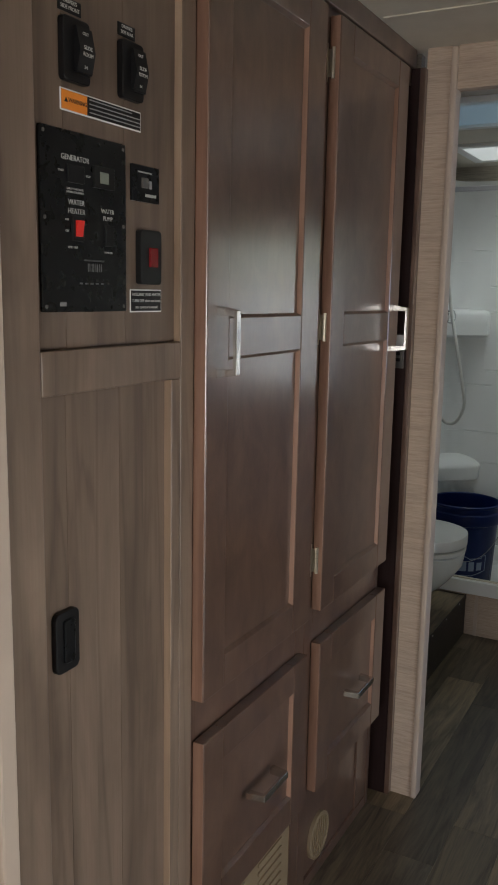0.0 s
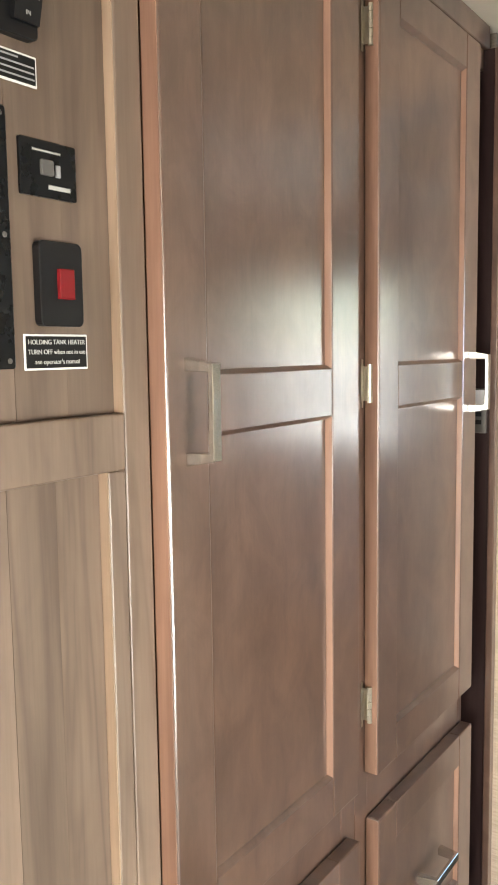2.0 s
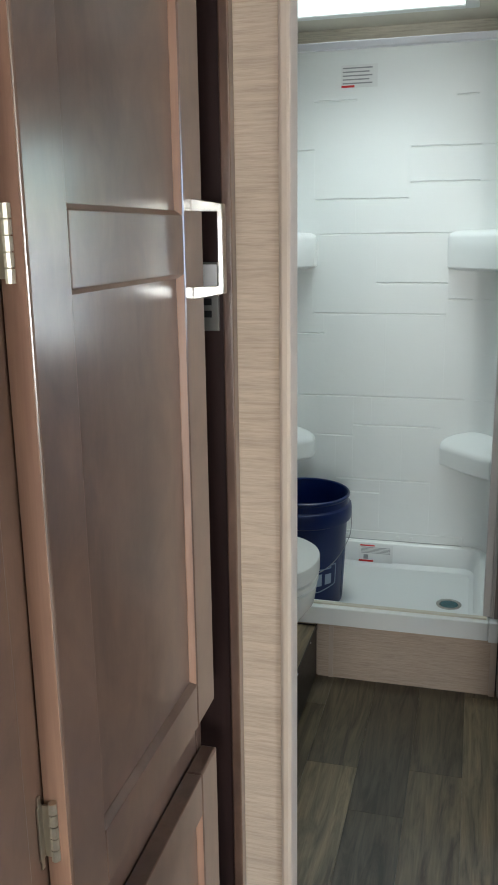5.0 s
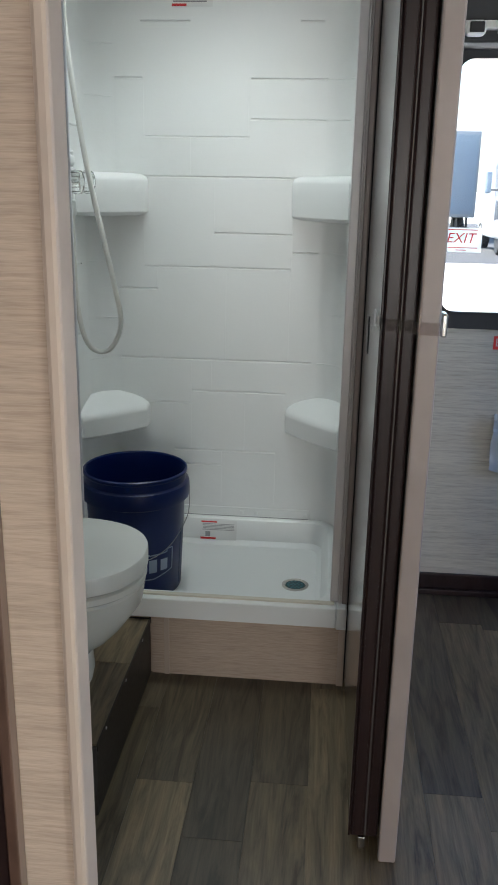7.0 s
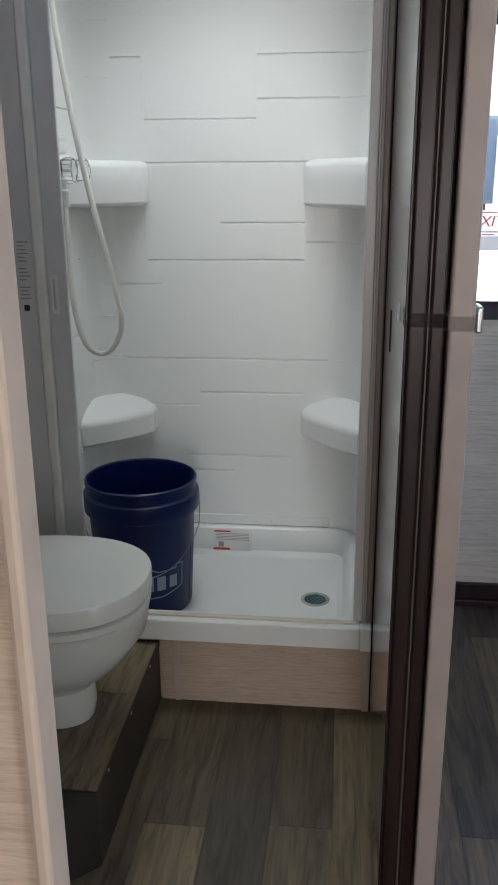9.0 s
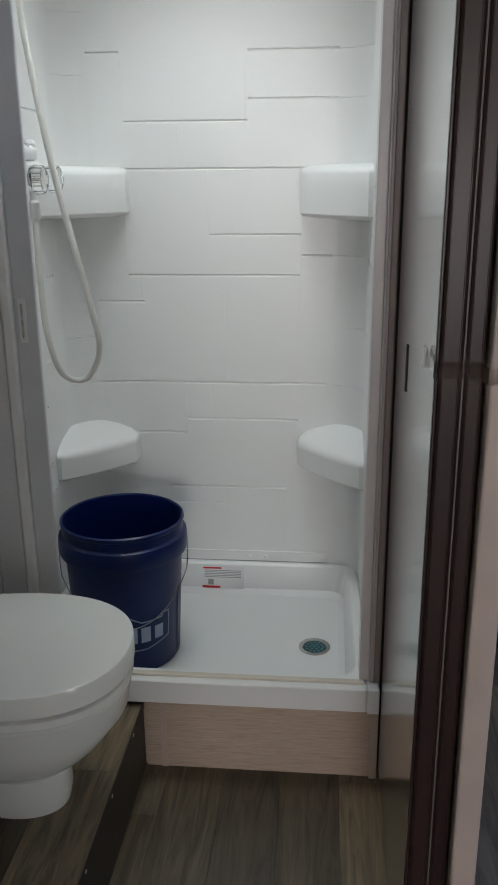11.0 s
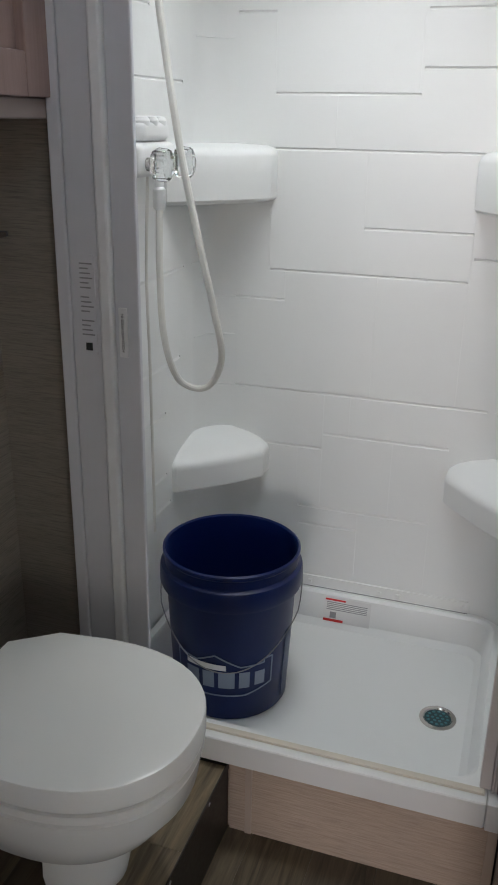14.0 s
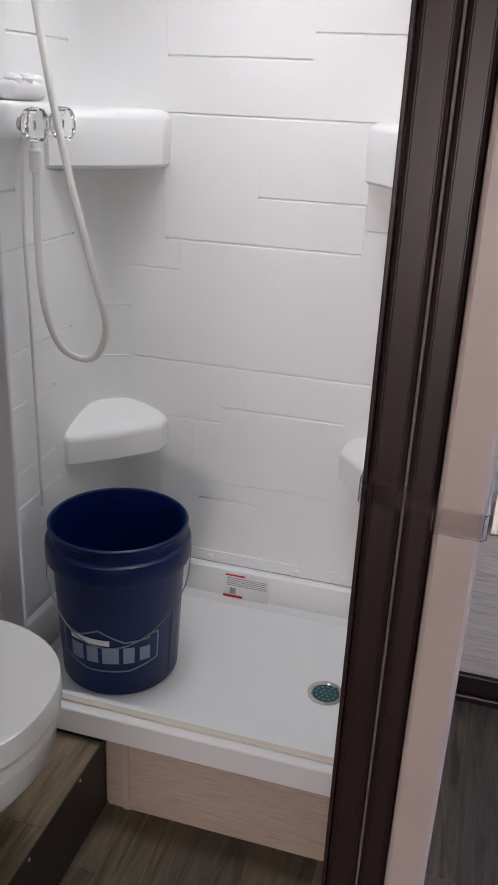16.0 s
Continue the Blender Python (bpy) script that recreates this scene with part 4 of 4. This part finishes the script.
for y in (3.805, 3.915):
    prof = [(0.012, 0), (0.012, 0.012), (0.026, 0.016), (0.030, 0.026), (0.028, 0.045), (0.018, 0.05)]
    rings = [[(SL + 0.045 + h, y + r * (1 + 0.06 * (k % 2)) * math.cos(k * math.pi / 14), 1.325 + r * (1 + 0.06 * (k % 2)) * math.sin(k * math.pi / 14)) for k in range(28)] for r, h in prof]
    part("knob", loft(rings), ACRYL, fx, "clear fluted knob", True)
    part("stem", loft([[(SL + 0.03 + h, y + 0.011 * math.cos(k * math.pi / 8), 1.325 + 0.011 * math.sin(k * math.pi / 8)) for k in range(16)] for h in (0, 0.03)]), CHROME, fx, "chrome stem", True)
part("outlet", lathe(SL + 0.045, 3.857, [(0.010, 1.235), (0.013, 1.24), (0.013, 1.275), (0.009, 1.28), (0.009, 1.315)], 16), WHITE, fx, "", True)
hs = thing("shower_hose", (-1.13, 3.92, 0.9), "white shower hose hanging in a long loop", "hose")
part("tube", tube(spline([(SL + 0.045, 3.857, 1.25), (-1.12, 3.84, 1.12), (-1.116, 3.845, 0.98), (-1.106, 3.885, 0.88), (-1.086, 3.94, 0.838), (-1.045, 3.94, 0.852), (-1.005, 3.9, 0.93), (-1.013, 3.87, 1.04), (-1.042, 3.85, 1.2), (-1.071, 3.842, 1.35), (-1.096, 3.838, 1.515), (-1.113, 3.835, 1.66), (-1.13, 3.85, 1.86)], 8), 0.0075, 10), HOSE, hs, "", True)
part("tube", tube(spline([(SL + 0.03, 3.835, 1.30), (SL + 0.02, 3.84, 1.1), (SL + 0.018, 3.85, 0.9), (SL + 0.015, 3.86, 0.5)], 8), 0.0035, 8), HOSE, hs, "thin white cord", True)
part("head_bracket", box(SL + 0.001, SL + 0.06, 3.85, 3.89, 1.85, 1.90, 0.008), WHITE, hs, "", True)

# ---- bucket ----
BX, BY, BZ = -0.96, 3.85, 0.1262
bk = thing("bucket", (BX, BY, BZ), "navy blue plastic pail with wire handle", "bucket")
prof = [(0.10, 0.0), (0.128, 0.0), (0.1315, 0.006), (0.1455, 0.272), (0.1465, 0.278), (0.158, 0.283), (0.161, 0.292), (0.160, 0.322), (0.158, 0.328), (0.1495, 0.333), (0.1495, 0.352), (0.1535, 0.356), (0.1535, 0.363), (0.149, 0.366), (0.146, 0.362), (0.1445, 0.28), (0.128, 0.012), (0.09, 0.008)]
part("pail", lathe(BX, BY, [(r * 1.02, BZ + z * 1.05) for r, z in prof], 72), BLUE, bk, "", True)


def wrap(ang, z, lift=0.0008):
    r = 1.02 * (0.1315 + 0.014 * z / 0.279) + lift + 0.0004
    return (BX + r * math.cos(ang), BY + r * math.sin(ang), BZ + z)


def band(points, width, lift=0.0009, name="print_line"):
    """A printed line on the pail, through (degrees, height) points."""
    bm = bmesh.new()
    for (a0, z0), (a1, z1) in zip(points, points[1:]):
        n = max(2, int(abs(a1 - a0) / 3) + 1)
        d = Vector(((a1 - a0) * 0.0024, z1 - z0)).normalized()
        off = (-d.y * width / 2 / 0.0024, d.x * width / 2)
        rows = []
        for k in range(n + 1):
            a, z = a0 + (a1 - a0) * k / n, z0 + (z1 - z0) * k / n
            rows.append([wrap(radians(a + off[0]), z + off[1], lift), wrap(radians(a - off[0]), z - off[1], lift), wrap(radians(a - off[0]), z - off[1], 0.0), wrap(radians(a + off[0]), z + off[1], 0.0)])
        loft(rows, bm=bm)
    return part(name, bm, BADGE, bk, "pale printed line")


C = -77
band([(C - 48, 0.150), (C - 48, 0.090), (C - 20, 0.070), (C + 20, 0.070), (C + 47, 0.090), (C + 47, 0.160), (C + 38, 0.160), (C + 38, 0.150), (C + 15, 0.148), (C - 8, 0.178), (C - 26, 0.158), (C - 48, 0.166), (C - 48, 0.150)], 0.0035)
for a0, a1 in ((-37, -24), (-20, -9), (-5, 10), (14, 24), (29, 39)):
    band([(C + a0, 0.112), (C + a1, 0.112)], 0.042 if a0 != 29 else 0.036, name="print_block")
bm = bmesh.new()
loft([[wrap(radians(C + a), 0.150 + s * 0.007 - 0.0001 * (a + 30), 0.0022 * (s != 9)) for s in (-1, 1)] + [wrap(radians(C + a), 0.150 + s * 0.007 - 0.0001 * (a + 30), 0.0012) for s in (1, -1)] for a in range(-36, 3, 2)], bm=bm)
part("tape", bm, LABEL, bk, "strip of white tape")
part("barcode", loft([[wrap(radians(-12 + a), z, 0.001) for z in (0.02, 0.20)] + [wrap(radians(-12 + a), z, 0.0) for z in (0.20, 0.02)] for a in range(0, 14, 3)]), BADGED, bk, "faint printed text column")
pts = []
for k in range(33):
    t = k / 32
    a = radians(C - 92 + 184 * t)
    zz = 0.31 - 0.175 * math.sin(math.pi * t) ** 0.8
    rr = max(0.163, 0.1315 + 0.014 * zz / 0.266 + 0.004) if t < 0.12 or t > 0.88 else 0.1315 + 0.014 * zz / 0.266 + 0.006 + 0.03 * abs(2 * t - 1) ** 4
    pts.append((BX + rr * math.cos(a), BY + rr * math.sin(a), BZ + zz))
part("wire_handle", tube(pts, 0.0014, 8), WIRE, bk, "thin steel bail", True)

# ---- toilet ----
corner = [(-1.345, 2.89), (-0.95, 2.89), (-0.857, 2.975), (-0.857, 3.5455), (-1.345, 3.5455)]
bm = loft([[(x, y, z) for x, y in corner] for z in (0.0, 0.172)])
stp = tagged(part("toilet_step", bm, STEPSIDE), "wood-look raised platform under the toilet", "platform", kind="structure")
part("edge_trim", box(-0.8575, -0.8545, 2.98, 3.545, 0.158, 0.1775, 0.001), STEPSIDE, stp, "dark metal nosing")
for y in (3.05, 3.24, 3.43):
    part("screw", box(-0.8546, -0.8528, y - 0.003, y + 0.003, 0.165, 0.171, 0.0008), ALU, stp)
TX, TY, TZ = -0.795, 3.222, 0.52
to = thing("toilet", (-1.02, TY, 0.176), "white toilet with closed lid on the raised platform", "toilet")


def lid_ring(z, grow, back=0.0):
    """Closed-lid plan: round nose, blunt narrower heel."""
    pts = []
    cx, a, b = TX - 0.215, 0.215 + grow, 0.186 + grow
    for k in range(33):
        t = radians(-98 + 196 * k / 32)
        ct, s_ = math.cos(t), math.sin(t)
        p = 2.25
        pts.append((cx + a * math.copysign(abs(ct) ** (2 / p), ct), TY + b * math.copysign(abs(s_) ** (2 / p), s_), z))
    x_ = cx - 0.125 - grow - back
    pts += [(x_, TY + b * 0.93, z), (x_ - 0.075, TY + b * 0.62, z), (x_ - 0.075, TY - b * 0.62, z), (x_, TY - b * 0.93, z)]
    return pts


part("lid", loft([lid_ring(TZ - 0.045, -0.006), lid_ring(TZ - 0.041, 0.0), lid_ring(TZ - 0.005, 0.0), lid_ring(TZ - 0.0015, -0.0015), lid_ring(TZ, -0.006)]), PORCELAIN, to, "white closed lid", True)
part("seat", loft([lid_ring(TZ - 0.070, -0.008), lid_ring(TZ - 0.066, -0.003), lid_ring(TZ - 0.052, -0.003), lid_ring(TZ - 0.049, -0.008)]), PORCELAIN, to, "white seat ring", True)
rings = []
for z, grow, back in ((0.029, -0.118, -0.05), (0.06, -0.112, -0.05), (0.11, -0.115, -0.05), (0.13, -0.1, -0.04), (0.155, -0.066, -0.02), (0.19, -0.034, 0.0), (0.245, -0.014, 0.0), (0.296, -0.006, 0.0), (0.301, -0.010, 0.0)):
    rings.append([(x - (0.0 if grow > -0.03 else 0.02), y, 0.1475 + z) for x, y, _ in lid_ring(0, grow, back)])
part("bowl", loft(rings), PORCELAIN, to, "", True)

# ---- bathroom fittings ----
oc = thing("overhead_cabinet", (-1.25, 3.2, 1.45), "pinkish wood overhead bathroom cabinet", "cabinet")
part("body", box(-1.344, -1.206, 2.6, 3.588, 1.438, CZ - 0.004), PINKWOOD, oc)
part("valance", box(-1.234, -1.20, 2.6, 3.588, 1.405, 1.4375, 0.003), TAUPE, oc)
part("stile", box(-1.2055, -1.187, 3.50, 3.588, 1.4385, CZ - 0.005, 0.002), PINKWOOD, oc)
part("rail", box(-1.2055, -1.1875, 2.6, 3.4995, 1.4385, 1.505, 0.002), PINKWOOD, oc)
part("panel", box(-1.2055, -1.2035, 2.6, 3.4995, 1.5055, CZ - 0.005), PINKWOOD, oc)
tb = thing("towel_bar", (-1.34, 3.5, 1.21), "dark metal towel bar end on the taupe wall", "towel bar")
part("wall_plate", box(-1.3447, -1.336, 3.525, 3.575, 1.195, 1.24, 0.004), GREYP, tb)
part("arm", box(-1.336, -1.285, 3.54, 3.56, 1.208, 1.218, 0.003), GREYP, tb)
part("bar", tube([(-1.288, 3.548, 1.213), (-1.288, 3.1, 1.213)], 0.005, 10), CHROME, tb, "", True)

# skylight over the shower and blue roof vent
sk = thing("shower_skylight", (-0.8, 3.83, CZ), "bright white lit shower skylight panel", "skylight", kind="structure")
part("diffuser", box(-1.02, -0.50, 3.66, 4.0, CZ - 0.012, CZ - 0.006, 0.002), SHEET, sk)
bm = box(-1.06, -1.021, 3.62, 4.04, CZ - 0.014, CZ - 0.001, 0.003)
box(-0.499, -0.46, 3.62, 4.04, CZ - 0.014, CZ - 0.001, 0.003, bm)
box(-1.021, -0.499, 3.62, 3.659, CZ - 0.014, CZ - 0.001, 0.003, bm)
box(-1.021, -0.499, 4.001, 4.04, CZ - 0.014, CZ - 0.001, 0.003, bm)
part("frame", bm, WHITE, sk)
cl = thing("ceiling_puck_light", (-0.76, 3.42, CZ), "small round grey ceiling light switched off", "lamp")
part("ring", lathe(-0.76, 3.42, [(0.06, CZ - 0.0005), (0.06, CZ - 0.012), (0.05, CZ - 0.016), (0.044, CZ - 0.012)], 32), ALU, cl, "", True)
part("lens", lathe(-0.76, 3.42, [(0.0435, CZ - 0.004), (0.0435, CZ - 0.011), (0.03, CZ - 0.014)], 32), GREYP, cl, "", True)
rv = thing("roof_vent", (-0.75, 3.0, CZ), "square roof vent with pale blue lid", "vent", kind="structure")
part("lid", box(-0.93, -0.57, 2.85, 3.2, CZ - 0.010, CZ - 0.004), BLUELID, rv, "pale blue translucent lid")
bm = box(-0.97, -0.931, 2.81, 3.24, CZ - 0.02, CZ - 0.001, 0.003)
box(-0.569, -0.53, 2.81, 3.24, CZ - 0.02, CZ - 0.001, 0.003, bm)
box(-0.931, -0.569, 2.81, 2.849, CZ - 0.02, CZ - 0.001, 0.003, bm)
box(-0.931, -0.569, 3.201, 3.24, CZ - 0.02, CZ - 0.001, 0.003, bm)
part("frame", bm, WHITE, rv)

# ---- rear window and beyond ----
win = thing("window_1", (0.31, 4.16, WZ0), "dark framed emergency exit window", "window", kind="structure")


def wring(e, y, r):
    return [(x, y, z) for x, z, _ in rounded(WX0 - e, WX1 + e, WZ0 - e, WZ1 + e, r, 0, 6)]


part("frame", loft([wring(0.0, 4.145, 0.05), wring(0.045, 4.145, 0.08), wring(0.045, 4.159, 0.08), wring(-0.006, 4.159, 0.045), wring(-0.006, 4.145, 0.045)], True, False, False), GASKET, win, "wide black window frame")
pane = part("pane", box(WX0 + 0.001, WX1 - 0.001, 4.185, 4.189, WZ0 + 0.001, WZ1 - 0.001), GLASS, win)
pane.visible_shadow = False
part("release_handle", box(WX0 - 0.022, WX0 - 0.002, 4.12, 4.144, 1.09, 1.205, 0.004), RED, win, "red release lever")
ex = thing("exit_sticker", (-0.006, 4.184, 1.14), "white EXIT sticker on the window glass", "sticker")
part("sheet", box(-0.066, 0.056, 4.182, 4.184, 1.14, 1.213, 0.0004), VINYL, ex)
lettering("EXIT", 0.042, pose(-0.006, 4.1815, 1.181, 90, 0, 0) @ Matrix(((1, 0.22, 0, 0), (0, 1, 0, 0), (0, 0, 1, 0), (0, 0, 0, 1))), INKR, ex)
for x0, x1, z in ((-0.05, 0.042, 1.2055), (-0.045, 0.045, 1.152), (-0.022, 0.012, 1.145)):
    part("text_bar", box(x0, x1, 4.1814, 4.182, z, z + 0.0025), INKR, ex)
es = thing("emergency_sticker", (0.2, 4.158, 0.846), "red sticker with white letter under the window", "sticker")
part("sheet", box(0.118, 0.26, 4.157, 4.1598, 0.846, 0.888, 0.0004), INKR, es)
lettering("EXIT", 0.036, pose(0.123, 4.1568, 0.867, 90, 0, 0), INK, es, align="LEFT")
val = thing("window_valance", (0.4, 4.1, 1.7), "dark padded valance box above the window", "valance")
part("box", box(-0.14, 1.29, 4.02, 4.158, 1.705, CZ - 0.003, 0.006), GASKET, val)
bl = thing("reading_light", (0.0, 4.0, 1.7), "white twin reading light fixed under the valance", "lamp")
part("bar", box(-0.10, 0.06, 3.985, 4.026, 1.735, 1.755, 0.004), LABEL, bl, "", True)
for x in (-0.075, 0.01):
    head = part("head", box(x, x + 0.05, 3.935, 3.9845, 1.712, 1.748, 0.009), LABEL, bl, "", True)
    part("bezel", box(x + 0.006, x + 0.044, 3.9315, 3.9355, 1.717, 1.743, 0.003), BLACK, head)
    part("neck", box(x + 0.018, x + 0.032, 3.982, 3.99, 1.722, 1.74, 0.002), CHROME, bl)

bag = thing("plastic_bag", (0.2, 4.13, 0.55), "crumpled clear plastic wrap hanging on the wall", "plastic bag")
bm = bmesh.new()
bmesh.ops.create_grid(bm, x_segments=14, y_segments=12, size=0.5, matrix=pose(0.235, 4.115, 0.56, 90) @ Matrix.Diagonal((0.2, 0.2, 1, 1)))
for v in bm.verts:
    v.co.y += 0.03 * noise.noise(v.co * 23)
    v.co.z += 0.03 * noise.noise(v.co * 11 + Vector((3, 1, 2)))
part("film", bm, FILM, bag, "", True)

tagged(part("ground", box(-900, 900, -900, 900, -0.95, -0.9), CONCRETE), "pale sunlit concrete yard", "ground", kind="structure")
tagged(part("road", box(-60, 80, 29.0, 62, -0.898, -0.89), ASPHALT), "strip of grey asphalt", "road", kind="structure")


def wheel(parent, x, y, r):
    prof = [(r * 0.55, -0.14), (r * 0.95, -0.16), (r, -0.1), (r, 0.1), (r * 0.95, 0.16), (r * 0.55, 0.14)]
    rings = [[(x + h, y + q * math.cos(k * math.pi / 12), -0.89 + r + q * math.sin(k * math.pi / 12)) for k in range(24)] for q, h in prof]
    tyre = part("tyre", loft(rings), GASKET, parent, "black tyre", True)
    part("rim", box(x - 0.12, x + 0.12, y - r * 0.35, y + r * 0.35, -0.89 + r * 0.65, -0.89 + r * 1.35, 0.08), CHROME, tyre)


tr = thing("truck", (6.7, 34, -0.89), "white and blue-grey truck tractor parked outside", "truck")
CX0, CX1 = 5.45, 7.95
sec = [(33.9, -0.35), (33.9, 0.95), (34.1, 1.1), (34.55, 2.15), (35.0, 2.45), (35.6, 3.05), (37.2, 3.25), (37.2, -0.35)]
part("cab", loft([[(x, y, z) for y, z in sec] for x in (CX0 + 0.1, CX1 - 0.1)]), TRUCKW, tr, "tall white sleeper cab")
sec = [(33.9, -0.3), (32.25, -0.3), (32.1, 0.0), (32.2, 0.55), (32.6, 0.8), (33.9, 1.05)]
part("bonnet", loft([[(x, y, z) for y, z in sec] for x in (CX0 + 0.28, CX1 - 0.28)]), TRUCKW, tr, "white sloped bonnet")
for x0, x1 in ((CX0 + 0.2, (CX0 + CX1) / 2 - 0.03), ((CX0 + CX1) / 2 + 0.03, CX1 - 0.2)):
    sec = [(34.085, 1.12), (34.5, 2.08), (34.48, 2.1), (34.06, 1.13)]
    part("windscreen", loft([[(x, y, z) for y, z in sec] for x in (x0, x1)]), TRUCKB, tr, "blue tinted windscreen half")
part("sun_visor", box(CX0 + 0.12, CX1 - 0.12, 34.2, 34.55, 2.12, 2.3, 0.04), TRUCKB, tr)
part("grille", box(CX0 + 0.75, CX1 - 0.75, 32.06, 32.12, -0.15, 0.6, 0.03), GASKET, tr, "dark slatted grille")
grl = tr.children[-1]
for k in range(6):
    part("slat", box(CX0 + 0.8, CX1 - 0.8, 32.03, 32.06, -0.1 + k * 0.12, -0.05 + k * 0.12, 0.01), CHROME, grl)
for s_, x in ((1, CX0 + 0.18), (-1, CX1 - 0.18)):
    part("mudguard", box(x - 0.18, x + 0.18, 32.2, 33.6, -0.35, 0.3, 0.12), TRUCKW, tr)
    part("headlight", box(x - 0.1 + s_ * 0.12, x + 0.14 + s_ * 0.12, 32.12, 32.22, 0.05, 0.5, 0.05), GASKET, tr, "dark rimmed headlight")
    part("side_mirror", box(x - 0.42 * s_ - 0.11, x - 0.42 * s_ + 0.11, 33.7, 33.85, 1.2, 1.95, 0.06), TRUCKB, tr)
    part("mirror_arm", box(min(x, x - 0.42 * s_), max(x, x - 0.42 * s_), 33.76, 33.8, 1.3, 1.35, 0.01), GASKET, tr)
part("bumper", box(CX0, CX1, 31.95, 32.2, -0.62, -0.25, 0.08), TRUCKB, tr, "blue-grey bumper")
for y in (32.95, 36.6):
    for x in (CX0 + 0.25, CX1 - 0.25):
        wheel(tr, x, y, 0.5)
tl = thing("box_trailer", (4.6, 44, -0.89), "white and grey box trailer parked outside", "trailer")
part("box", box(3.3, 5.85, 40, 52, 0.15, 3.7, 0.05), TRUCKW, tl)
for x in (3.42, 4.6):
    part("rear_door", box(x, x + 1.13, 39.93, 39.985, 0.3, 3.55, 0.01), TRUCKB, tl, "blue-grey rear door")
part("underrun_bar", box(3.5, 5.65, 39.95, 40.05, -0.4, -0.25, 0.02), GASKET, tl)
for x in (3.6, 5.5):
    part("bar_post", box(x - 0.05, x + 0.05, 39.97, 40.03, -0.26, 0.16), GASKET, tl)
    for y in (42, 43.3):
        wheel(tl, x, y, 0.5)

# ---- floor planks ----
PW = 0.1325
templates = {}


def plank_mesh(length, width):
    key = (round(length, 3), round(width, 3))
    if key not in templates:
        me = bpy.data.meshes.new("plank")
        b_ = box(0.0002, width - 0.0002, 0.0002, length - 0.0002, -0.004, 0, 0.0004, seg=1)
        b_.to_mesh(me)
        b_.free()
        me.materials.append(PLANK)
        templates[key] = me
    return templates[key]


rng = random.Random(4)
ends = {-4: 3.38, -3: 3.10, -2: 2.93, -1: 3.12, 0: 2.6}
for c in range(-4, 13):
    x = -0.403 + c * PW
    y = -2.42
    start = ends.get(c, 2.3 + rng.random() * 0.9)
    cuts = sorted({round(start + k * 0.92, 3) for k in range(-6, 3)})
    cuts = [-2.43] + [q for q in cuts if -2.3 < q < 4.0] + [4.155]
    for a, b_ in zip(cuts, cuts[1:]):
        ob = new("plank", plank_mesh(b_ - a, PW))
        ob.location = (x, a, 0)
        ob.parent = floor
for i, (x0, w) in enumerate(((-0.99, PW), (-1.1225, PW), (-1.255, PW))):
    for a, b_ in ((2.98 if i == 0 else 2.892, 3.3 - 0.1 * i), (3.3 - 0.1 * i, 3.53)):
        ob = new("plank", plank_mesh(b_ - a, w))
        ob.location = (x0, a, 0.176)
        ob.parent = stp
